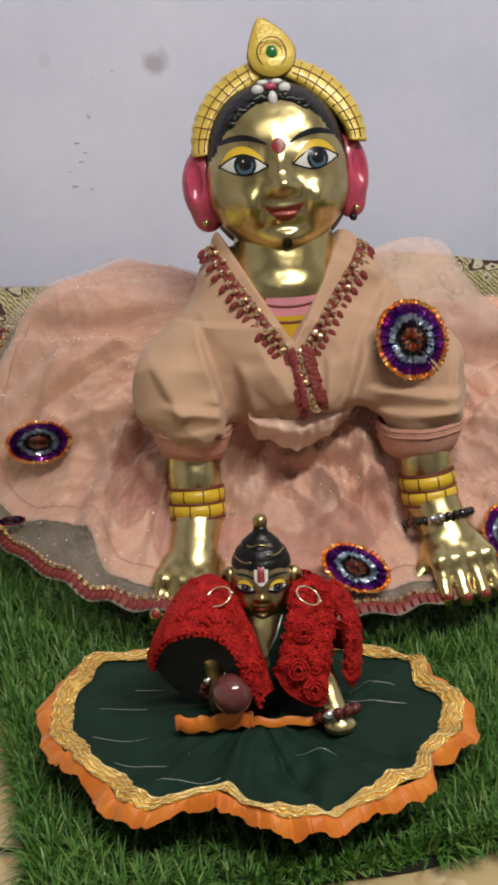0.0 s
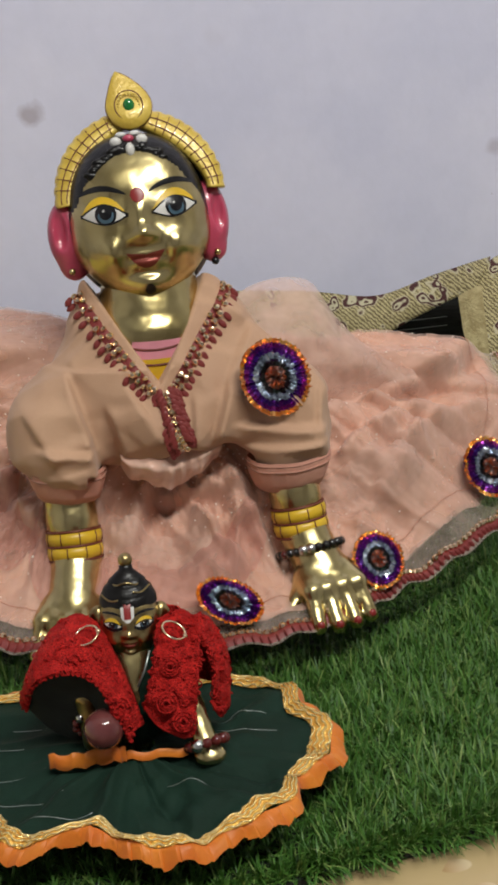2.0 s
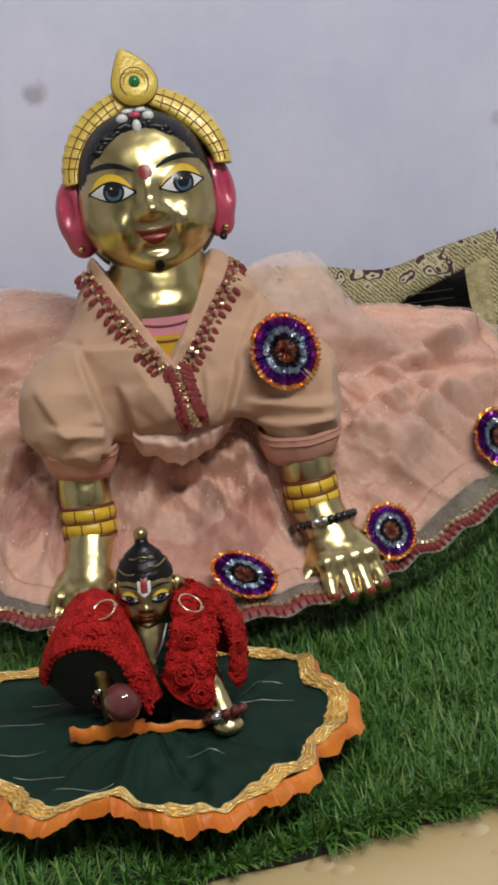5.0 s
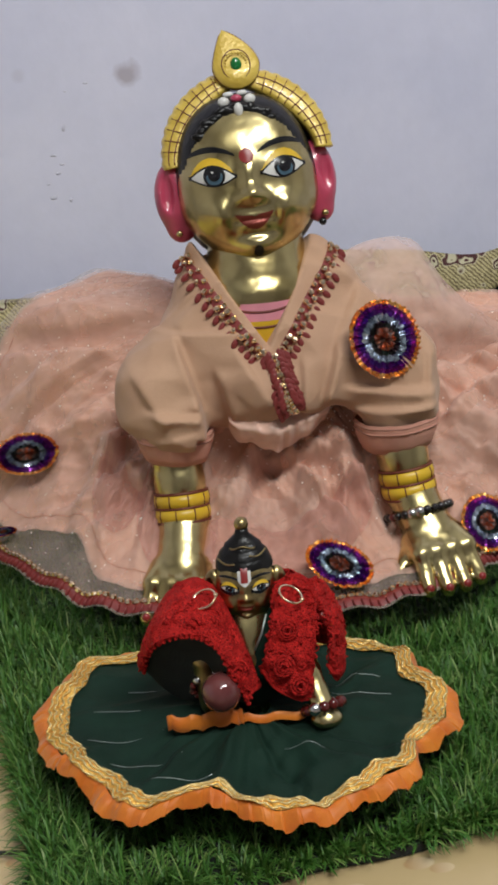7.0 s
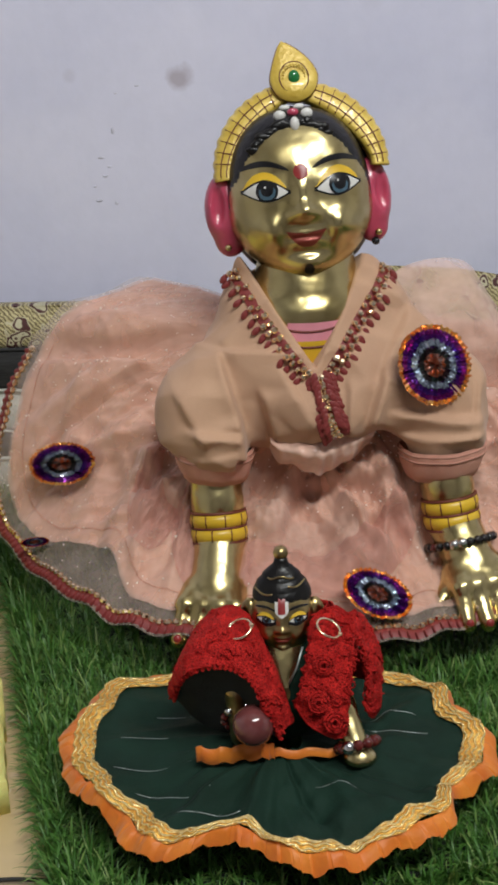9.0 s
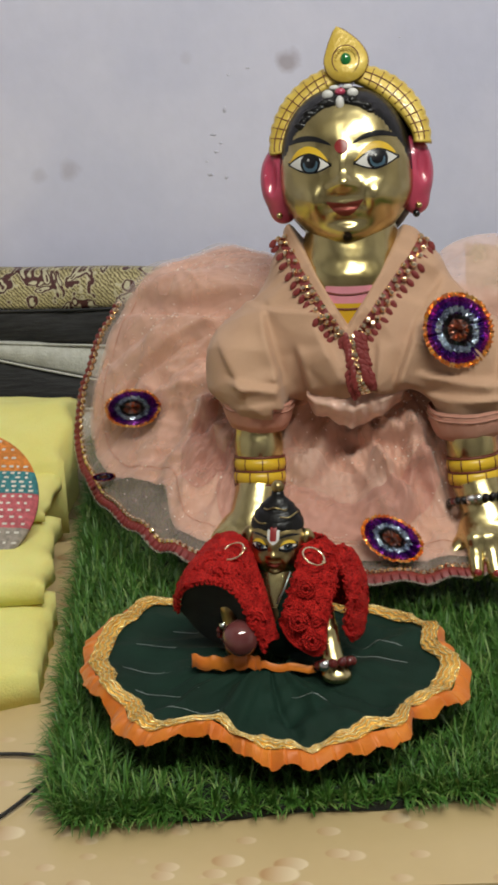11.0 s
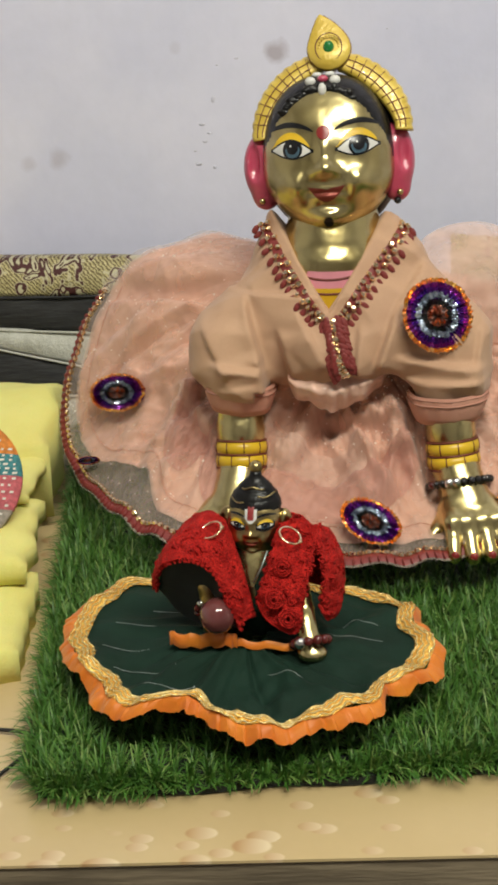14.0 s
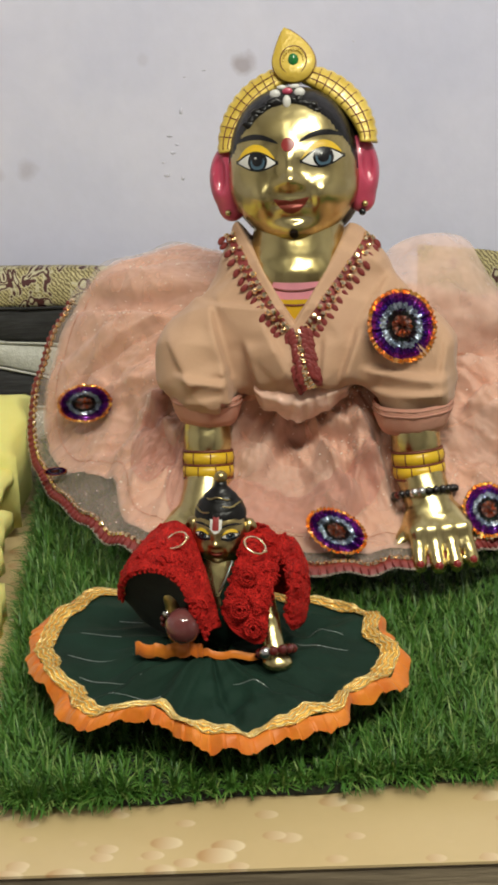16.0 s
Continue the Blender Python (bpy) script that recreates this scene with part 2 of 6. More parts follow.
def net_material(name, col, alpha, holes=1500.0):
    """Sheer net: a fine mesh of threads with open holes between them."""
    m = bpy.data.materials.new(name)
    m.use_nodes = True
    nt = m.node_tree
    b = nt.nodes["Principled BSDF"]
    b.inputs["Base Color"].default_value = (*col, 1)
    b.inputs["Roughness"].default_value = 0.6
    b.inputs["Sheen Weight"].default_value = 0.3
    tc = nt.nodes.new("ShaderNodeTexCoord")
    n = nt.nodes.new("ShaderNodeTexNoise")
    n.inputs["Scale"].default_value = 60
    nt.links.new(tc.outputs["Object"], n.inputs["Vector"])
    mr = nt.nodes.new("ShaderNodeMapRange")
    mr.inputs["From Min"].default_value, mr.inputs["From Max"].default_value = 0.3, 0.7
    mr.inputs["To Min"].default_value, mr.inputs["To Max"].default_value = alpha * 0.7, alpha * 1.3
    nt.links.new(n.outputs["Fac"], mr.inputs[0])
    nt.links.new(mr.outputs[0], b.inputs["Alpha"])
    return m


NET = net_material("sheer_peach_net", (0.82, 0.56, 0.45), 0.38)
ROUGE_NET = net_material("sheer_rose_net", (0.66, 0.33, 0.26), 0.50)
NET_EDGE = net_material("sheer_grey_net", (0.55, 0.43, 0.36), 0.36)


def brocade_material():
    """Gold weave with maroon leaf scrolls and fine ribs."""
    m = mat("gold_brocade", (0.72, 0.64, 0.36), 0.5, 0.2, (0.50, 0.43, 0.20), 700, bump=0.9, bscale=1100, fine=0.35)
    nt = m.node_tree
    b = nt.nodes["Principled BSDF"]
    src = b.inputs["Base Color"].links[0].from_socket
    oc = nt.nodes.new("ShaderNodeTexCoord")
    tc = nt.nodes.new("ShaderNodeMapping")
    tc.inputs["Scale"].default_value = (1, 0, 1)
    nt.links.new(oc.outputs["Object"], tc.inputs[0])
    wp = nt.nodes.new("ShaderNodeTexNoise")
    wp.inputs["Scale"].default_value = 40
    nt.links.new(tc.outputs[0], wp.inputs["Vector"])
    mixv = nt.nodes.new("ShaderNodeMix")
    mixv.data_type = "RGBA"
    mixv.blend_type = "LINEAR_LIGHT"
    mixv.inputs[0].default_value = 0.03
    nt.links.new(tc.outputs[0], mixv.inputs[6])
    nt.links.new(wp.outputs["Color"], mixv.inputs[7])
    vo = nt.nodes.new("ShaderNodeTexVoronoi")
    vo.inputs["Scale"].default_value = 58
    nt.links.new(mixv.outputs[2], vo.inputs["Vector"])
    # chevron weave
    wv = nt.nodes.new("ShaderNodeTexWave")
    wv.inputs["Scale"].default_value, wv.inputs["Distortion"].default_value, wv.inputs["Detail Scale"].default_value = 170, 5.0, 2.0
    wv.bands_direction = "DIAGONAL"
    nt.links.new(tc.outputs[0], wv.inputs["Vector"])
    dark = nt.nodes.new("ShaderNodeMix")
    dark.data_type = "RGBA"
    dark.blend_type = "MULTIPLY"
    dark.inputs[7].default_value = (0.22, 0.18, 0.14, 1)
    nt.links.new(wv.outputs["Fac"], dark.inputs[0])
    nt.links.new(src, dark.inputs[6])
    src = dark.outputs[2]
    for lo, hi, colour in ((0.50, 0.46, (0.60, 0.55, 0.36)), (0.44, 0.40, (0.075, 0.018, 0.017)), (0.29, 0.25, (0.60, 0.56, 0.38)), (0.15, 0.11, (0.075, 0.018, 0.017))):
        mr = nt.nodes.new("ShaderNodeMapRange")
        mr.inputs["From Min"].default_value, mr.inputs["From Max"].default_value = lo, hi
        nt.links.new(vo.outputs["Distance"], mr.inputs[0])
        mix = nt.nodes.new("ShaderNodeMix")
        mix.data_type = "RGBA"
        mix.inputs[7].default_value = (*colour, 1)
        nt.links.new(mr.outputs[0], mix.inputs[0])
        nt.links.new(src, mix.inputs[6])
        src = mix.outputs[2]
    nt.links.new(src, b.inputs["Base Color"])
    return m


BROCADE = brocade_material()


def open_lace(m, scale):
    """Crochet: rows of knots, the shade in the holes between the threads painted dark red."""
    nt = m.node_tree
    b = nt.nodes["Principled BSDF"]
    src = b.inputs["Base Color"].links[0].from_socket
    tc = nt.nodes.new("ShaderNodeTexCoord")
    vo = nt.nodes.new("ShaderNodeTexVoronoi")
    vo.feature = "DISTANCE_TO_EDGE"
    vo.inputs["Scale"].default_value = scale
    nt.links.new(tc.outputs["Object"], vo.inputs["Vector"])
    mr = nt.nodes.new("ShaderNodeMapRange")
    mr.inputs["From Min"].default_value, mr.inputs["From Max"].default_value = 0.10, 0.28
    nt.links.new(vo.outputs["Distance"], mr.inputs[0])
    mix = nt.nodes.new("ShaderNodeMix")
    mix.data_type = "RGBA"
    # darker red in the cells imitates shaded holes
    mix.inputs[7].default_value = (0.24, 0.010, 0.010, 1)
    nt.links.new(mr.outputs[0], mix.inputs[0])
    nt.links.new(src, mix.inputs[6])
    nt.links.new(mix.outputs[2], b.inputs["Base Color"])
    bp = nt.nodes.new("ShaderNodeBump")
    bp.invert = True
    bp.inputs["Strength"].default_value, bp.inputs["Distance"].default_value = 1.0, 0.0015
    nt.links.new(vo.outputs["Distance"], bp.inputs["Height"])
    nt.links.new(b.inputs["Normal"].links[0].from_socket, bp.inputs["Normal"])
    nt.links.new(bp.outputs[0], b.inputs["Normal"])


open_lace(RED_LACE, 780)



# ---- small mesh helpers ----
def mesh_object(name, verts, faces, material, parent=None, label="", smooth=True, mats=None):
    me = bpy.data.meshes.new(name)
    me.from_pydata([tuple(map(float, v)) for v in verts], [], [tuple(map(int, f)) for f in faces])
    for m in (material if isinstance(material, (list, tuple)) else [material]):
        me.materials.append(m)
    if mats is not None:
        me.polygons.foreach_set("material_index", np.array(mats, np.int32))
    if smooth:
        me.polygons.foreach_set("use_smooth", np.ones(len(me.polygons), bool))
    me.update()
    ob = new(name, me)
    if parent:
        ob.parent = parent
    if label:
        tagged(ob, label)
    return ob


def part(name, bm, material, parent, label="", smooth=False):
    me = bpy.data.meshes.new(name)
    bm.to_mesh(me)
    bm.free()
    for m in (material if isinstance(material, (list, tuple)) else [material]):
        me.materials.append(m)
    if smooth:
        me.polygons.foreach_set("use_smooth", np.ones(len(me.polygons), bool))
    ob = new(name, me)
    if parent:
        ob.parent = parent
    if label:
        tagged(ob, label)
    return ob


def thing(name, label, category, at=(0, 0, 0), group="", kind=""):
    ob = new(name)
    ob.location = at
    ob.empty_display_size = 0.02
    return tagged(ob, label, category, group, kind)


def box_bm(lo, hi, bevel=0.0, segs=2):
    bm = bmesh.new()
    lo, hi = Vector(lo), Vector(hi)
    bmesh.ops.create_cube(bm, size=1, matrix=Matrix.LocRotScale((lo + hi) / 2, None, hi - lo))
    if bevel:
        bmesh.ops.bevel(bm, geom=bm.edges[:], offset=bevel, segments=segs, affect="EDGES", profile=0.5)
    return bm


def ball(c, r, n=10, m=7):
    """Vertices and faces of an ellipsoid."""
    r = r if hasattr(r, "__len__") else (r, r, r)
    V = [(c[0], c[1], c[2] + r[2])]
    for i in range(1, m):
        a = math.pi * i / m
        for j in range(n):
            b = 2 * math.pi * j / n
            V.append((c[0] + r[0] * math.sin(a) * math.cos(b), c[1] + r[1] * math.sin(a) * math.sin(b), c[2] + r[2] * math.cos(a)))
    V.append((c[0], c[1], c[2] - r[2]))
    Fc = [(0, 1 + j, 1 + (j + 1) % n) for j in range(n)]
    for i in range(m - 2):
        for j in range(n):
            p, q = 1 + i * n, 1 + (i + 1) * n
            Fc.append((p + j, q + j, q + (j + 1) % n, p + (j + 1) % n))
    last, p = len(V) - 1, 1 + (m - 2) * n
    Fc += [(last, p + (j + 1) % n, p + j) for j in range(n)]
    return V, Fc


def grid_faces(nu, nv, closed=False):
    Fc = []
    for i in range(nu if closed else nu - 1):
        for j in range(nv - 1):
            a, b = i * nv, ((i + 1) % nu) * nv
            Fc.append((a + j, b + j, b + j + 1, a + j + 1))
    return Fc


def tube(points, radius, n=8, closed=False):
    """A tube along points; radius a number or one for each point."""
    P = [Vector(p) for p in points]
    R = radius if hasattr(radius, "__len__") else [radius] * len(P)
    V, up = [], Vector((0.1, 0.2, 1)).normalized()
    for i, p in enumerate(P):
        a = P[(i + 1) % len(P)] if (closed or i + 1 < len(P)) else p
        b = P[i - 1] if (closed or i) else p
        t = (a - b).normalized()
        side = t.cross(up)
        side = side.normalized() if side.length > 1e-6 else Vector((1, 0, 0))
        nrm = side.cross(t)
        for j in range(n):
            w = 2 * math.pi * j / n
            V.append(p + R[i] * (math.cos(w) * side + math.sin(w) * nrm))
    Fc, m = [], len(P)
    for i in range(m if closed else m - 1):
        for j in range(n):
            a, b = i * n, ((i + 1) % m) * n
            Fc.append((a + j, a + (j + 1) % n, b + (j + 1) % n, b + j))
    if not closed:
        Fc += [tuple(range(n))[::-1], tuple(range((m - 1) * n, m * n))]
    return V, Fc


class Pile:
    """Gathers pieces of one mesh, each with its material."""

    def __init__(self):
        self.v, self.f, self.m = [], [], []

    def add(self, verts, faces, k=0):
        o = len(self.v)
        self.v += [tuple(map(float, p)) for p in verts]
        self.f += [tuple(int(i) + o for i in f) for f in faces]
        self.m += list(k) if hasattr(k, "__len__") else [k] * len(faces)

    def done(self, name, materials, parent=None, label="", smooth=True):
        return mesh_object(name, self.v, self.f, materials, parent, label, smooth, self.m)


def spline(points, n, closed=False):
    """Catmull-Rom curve through the points, n steps between neighbours."""
    P = np.array(points, float)
    out, m = [], len(P)
    for i in range(m if closed else m - 1):
        g = (lambda k: P[k % m]) if closed else (lambda k: P[min(max(k, 0), m - 1)])
        a, b, c, d = g(i - 1), g(i), g(i + 1), g(i + 2)
        for k in range(n):
            t = k / n
            out.append(0.5 * (2 * b + (c - a) * t + (2 * a - 5 * b + 4 * c - d) * t * t + (3 * b - a - 3 * c + d) * t ** 3))
    if not closed:
        out.append(P[-1])
    return np.array(out)


# ---- solid forms by distance ----
def smin(a, b, k):
    h = np.clip(0.5 + 0.5 * (b - a) / k, 0, 1)
    return b * (1 - h) + a * h - k * h * (1 - h)


def capsule(P, a, b, ra, rb):
    a, b = np.array(a, float), np.array(b, float)
    d = b - a
    t = np.clip(((P - a) @ d) / (d @ d), 0, 1)
    return np.linalg.norm(P - a - t[..., None] * d, axis=-1) - (ra + (rb - ra) * t)


def ellipsoid(P, c, r):
    q = (P - np.array(c, float)) / np.array(r, float)
    k = np.linalg.norm(q, axis=-1)
    return (k - 1) * min(r) * (0.4 + 0.6 * np.clip(k, 0, 1))


def skin(f, lo, hi, step):
    """The surface f = 0 as vertices and quads (surface nets)."""
    ax = [np.arange(a, b + step, step) for a, b in zip(lo, hi)]
    X, Y, Z = np.meshgrid(*ax, indexing="ij")
    G = np.stack([X, Y, Z], -1)
    D = f(G)
    n = np.array(D.shape) - 1
    off = [(i, j, k) for i in (0, 1) for j in (0, 1) for k in (0, 1)]
    cor = {o: D[o[0]:o[0] + n[0], o[1]:o[1] + n[1], o[2]:o[2] + n[2]] for o in off}
    neg = sum((c < 0).astype(int) for c in cor.values())
    cells = (neg > 0) & (neg < 8)
    acc, cnt = np.zeros((*n, 3)), np.zeros(n)
    for o in off:
        for k in range(3):
            if o[k] == 0:
                e = list(o)
                e[k] = 1
                a, b = cor[o], cor[tuple(e)]
                cross = (a < 0) != (b < 0)
                t = np.where(cross, a / np.where(cross, a - b, 1), 0)
                p = np.array(o, float) * np.ones((*n, 3))
                p[..., k] += t
                acc += p * cross[..., None]
                cnt += cross
    ids = -np.ones(n, int)
    ids[cells] = np.arange(cells.sum())
    V = (acc[cells] / cnt[cells][:, None] + np.argwhere(cells)) * step + np.array(lo)
    Fc = []
    for k in range(3):
        sl = [slice(1, n[0]), slice(1, n[1]), slice(1, n[2])]
        s2 = list(sl)
        s1 = list(sl)
        s1[k], s2[k] = slice(0, n[k]), slice(1, n[k] + 1)
        a, b = D[tuple(s1)], D[tuple(s2)]
        at = np.argwhere((a < 0) != (b < 0))
        base = at + 1
        base[:, k] -= 1
        flip = (a < 0)[tuple(at.T)]
        u, w = [d for d in range(3) if d != k]
        if k == 1:
            u, w = w, u
        q = []
        for du, dw in ((-1, -1), (0, -1), (0, 0), (-1, 0)):
            c = base.copy()
            c[:, u] += du
            c[:, w] += dw
            q.append(ids[tuple(c.T)])
        q = np.stack(q, 1)
        q[~flip] = q[~flip][:, ::-1]
        Fc.append(q)
    return V, np.concatenate(Fc)


def shoot(f, start, way, far=0.3):
    """First place where the ray from start enters the form f."""
    p, w = np.array(start, float), np.array(way, float)
    w = w / np.linalg.norm(w)
    t = 0.0
    for _ in range(200):
        d = float(f((p + t * w)[None])[0])
        if d < 1e-5:
            break
        t += max(d * 0.5, 2e-5)
        if t > far:
            break
    return p + t * w


def ripple(P, seed, freq, n=5):
    """Smooth unevenness, about -1 to 1."""
    rng = np.random.RandomState(seed)
    out = 0
    for _ in range(n):
        k = rng.normal(size=3)
        out = out + np.sin(P @ (k / np.linalg.norm(k) * freq * rng.uniform(0.6, 1.6)) + rng.uniform(0, 6.28))
    return out / n ** 0.5 / 1.4


# ---- room ----
def wall(name, lo, hi, material, label, category="wall"):
    return tagged(part(name, box_bm(lo, hi), material, None), label, category, kind="structure")


WALL_Y, FLOOR_Z = 0.37, -0.76
wall_north = wall("wall_north", (-2.0, WALL_Y, FLOOR_Z), (2.0, WALL_Y + 0.12, 1.9), WALL, "lilac-white distempered wall with stains and chips")
# unseen shell added round the table so bounced light fills the scene
wall("wall_south", (-2.0, -3.12, FLOOR_Z), (2.0, -3.0, 1.9), BOUNCE_PAINT, "unseen pale wall, added to bounce light")
wall("wall_west", (-2.12, -3.12, FLOOR_Z), (-2.0, WALL_Y + 0.12, 1.9), BOUNCE_PAINT, "unseen pale wall, added to bounce light")
wall("wall_east", (2.0, -3.12, FLOOR_Z), (2.12, WALL_Y + 0.12, 1.9), BOUNCE_PAINT, "unseen pale wall, added to bounce light")
wall("floor", (-2.12, -3.12, FLOOR_Z - 0.1), (2.12, WALL_Y + 0.12, FLOOR_Z), UNSEEN_FLOOR, "unseen plain floor, added to close the room", "floor")
wall("ceiling", (-2.12, -3.12, 1.9), (2.12, WALL_Y + 0.12, 2.0), BOUNCE_CEIL_PAINT, "unseen white ceiling, added to bounce light", "ceiling")


def wall_chips():
    """Small dents and flakes in the wall's plaster."""
    rng = random.Random(5)
    spots = [(-0.0994, 0.2717, 0.0035, 0.006), (-0.1102, 0.2506, 0.006, 0.002), (-0.1084, 0.236, 0.005, 0.002), (-0.1143, 0.2167, 0.006, 0.003),
             (-0.1005, 0.2139, 0.003, 0.0035), (-0.104, 0.243, 0.004, 0.0015), (-0.117, 0.228, 0.003, 0.0012), (-0.2583, 0.1353, 0.002, 0.002), (0.346, 0.213, 0.0015, 0.0015),
             (-0.078, 0.305, 0.004, 0.0014), (0.05, 0.325, 0.0018, 0.001), (-0.095, 0.30, 0.003, 0.001)]
    for x, z, rx, rz in spots:
        n = 12
        V = [(x, WALL_Y - 0.0006, z)]
        for ring, out in ((0.6, -0.0004), (1.0, 0.0002)):
            for j in range(n):
                a = 2 * math.pi * j / n
                k = ring * rng.uniform(0.7, 1.25) * 0.6
                V.append((x + rx * k * math.cos(a), WALL_Y + out, z + rz * k * math.sin(a)))
        Fc = [(0, 1 + (j + 1) % n, 1 + j) for j in range(n)] + [(1 + j, 1 + (j + 1) % n, 1 + n + (j + 1) % n, 1 + n + j) for j in range(n)]
        mesh_object("chip", V, Fc, CHIP, wall_north)


wall_chips()


# ---- table ----
def build_table():
    t = thing("table", "wooden table topped with cream pebble-print laminate", "table", (0, 0, FLOOR_Z))
    turn = Matrix.Rotation(math.radians(3.0), 4, "Z")
    pivot = Matrix.Translation((0, -0.3055, -FLOOR_Z))

    def piece(name, lo, hi, material, bevel, label=""):
        bm = box_bm(lo, hi, bevel)
        bmesh.ops.transform(bm, matrix=pivot @ turn, verts=bm.verts)
        return part(name, bm, material, t, label)

    piece("laminate_top", (-0.75, 0.0, -0.0015), (0.75, 0.60, 0.0), LAMINATE, 0, "cream laminate printed with pebbles")
    piece("wooden_board", (-0.75, 0.0015, -0.032), (0.75, 0.60, -0.0017), EDGE_WOOD, 0.001, "weathered grey-brown wooden edge")
    piece("apron", (-0.70, 0.03, -0.11), (0.70, 0.055, -0.033), LEG_WOOD, 0.002)
    for x in (-0.70, 0.64):
        for y in (0.02, 0.52):
            piece("leg", (x, y, FLOOR_Z), (x + 0.06, y + 0.06, -0.033), LEG_WOOD, 0.004)
    return t


build_table()

# ---- grass mat ----
MAT_CORNER, MAT_TURN, MAT_W, MAT_D = Vector((-0.1455, -0.268, 0.0)), math.radians(7.2), 0.72, 0.58


def mat_point(u, v, z):
    c, s = math.cos(MAT_TURN), math.sin(MAT_TURN)
    return (MAT_CORNER.x + u * c - v * s, MAT_CORNER.y + u * s + v * c, z)


def build_grass_mat():
    t = thing("grass_mat", "green artificial grass mat with black backing on the table", "grass mat", (0, 0, 0))
    # backing sheet with a rounded corner and a wavy cut edge
    rng = np.random.RandomState(3)
    n, V = 60, []
    edge = []
    for i in range(n):
        edge.append((0.02 + (MAT_W - 0.02) * i / n, 0.003 + 0.0015 * math.sin(i * 0.9) - 0.003 * math.sin(i * 0.13)))
    edge += [(MAT_W, MAT_D), (0.0, MAT_D), (0.0, 0.02), (0.005, 0.006)]
    for z in (0.001, 0.0055):
        V += [mat_point(u, v, z) for u, v in edge]
    m = len(edge)
    Fc = [tuple(range(m))[::-1], tuple(range(m, 2 * m))] + [(i, (i + 1) % m, m + (i + 1) % m, m + i) for i in range(m)]
    mesh_object("backing", V, Fc, BACKING, t, "black woven backing", smooth=False)
    # blades in tufts
    N0, NF, NL = 150000, 7000, 2600
    N = N0 + NF + NL
    u, v = rng.uniform(0.002, MAT_W - 0.002, N), rng.uniform(0.001, MAT_D - 0.002, N)
    tuft = np.round(np.stack([u, v], 1) / 0.009)
    u = u * 0.45 + tuft[:, 0] * 0.009 * 0.55
    v = np.maximum(v * 0.45 + tuft[:, 1] * 0.009 * 0.55, 0.001)
    # fringe along the front and the side edge
    v[N0:N0 + NF] = rng.uniform(0.0, 0.010, NF)
    u[N0 + NF:] = rng.uniform(-0.001, 0.008, NL)
    u, v = np.where((u < 0.014) & (v < 0.014) & (u + v < 0.012), u + 0.012, u), v
    c, s = math.cos(MAT_TURN), math.sin(MAT_TURN)
    bx, by = MAT_CORNER.x + u * c - v * s, MAT_CORNER.y + u * s + v * c
    length = rng.uniform(0.010, 0.0225, N)
    az = rng.uniform(0, 2 * math.pi, N)
    lean = np.abs(rng.normal(0, 0.55, N)) + 0.15
    az[N0:N0 + NF] = rng.normal(-math.pi / 2 + MAT_TURN, 0.7, NF)
    az[N0 + NF:] = rng.normal(math.pi + MAT_TURN, 0.8, NL)
    length[N0:] *= 0.85
    # blades lie flat under the cloths that rest on them
    under = (((bx + 0.04) / 0.095) ** 2 + ((by + 0.18) / 0.085) ** 2 < 1)
    skirt = (((bx - 0.03) / 0.2) ** 2 + ((by - 0.10) / 0.165) ** 2 < 1) & (by > -0.065)
    flat = under | skirt
    length[flat] *= 0.62
    curl = rng.uniform(0.4, 2.1, N)
    w = rng.uniform(0.00026, 0.00052, N)
    dx, dy = np.cos(az), np.sin(az)
    px_, py_ = -dy, dx
    V = np.zeros((N, 7, 3))
    for k, f in enumerate((0.0, 0.45, 0.78, 1.0)):
        a = np.minimum(lean * (0.5 + 0.9 * curl * f), 1.5)
        r, z = length * f * np.sin(a), 0.0045 + length * f * np.cos(np.minimum(a, 1.45))
        wk = w * (1.0, 1.0, 0.75, 0.0)[k]
        mid = np.stack([bx + dx * r, by + dy * r, z], 1)
        side = np.stack([px_ * wk, py_ * wk, 0 * wk], 1)
        if k < 3:
            V[:, 2 * k], V[:, 2 * k + 1] = mid - side, mid + side
        else:
            V[:, 6] = mid
    base = np.arange(N)[:, None] * 7
    quads = np.concatenate([base + np.array([0, 1, 3, 2]), base + np.array([2, 3, 5, 4])])
    tris = base + np.array([4, 5, 6])
    me = bpy.data.meshes.new("turf")
    loops = np.concatenate([quads.ravel(), tris.ravel()])
    me.vertices.add(N * 7)
    me.vertices.foreach_set("co", V.ravel())
    me.loops.add(len(loops))
    me.loops.foreach_set("vertex_index", loops.astype(np.int32))
    starts = np.concatenate([np.arange(2 * N) * 4, 8 * N + np.arange(N) * 3])
    me.polygons.add(3 * N)
    me.polygons.foreach_set("loop_start", starts.astype(np.int32))
    me.update(calc_edges=True)
    me.materials.append(GRASS)
    ob = new("turf", me)
    ob.parent = t
    tagged(ob, "glossy green plastic grass blades", kind="stuff")
    return t


build_grass_mat()


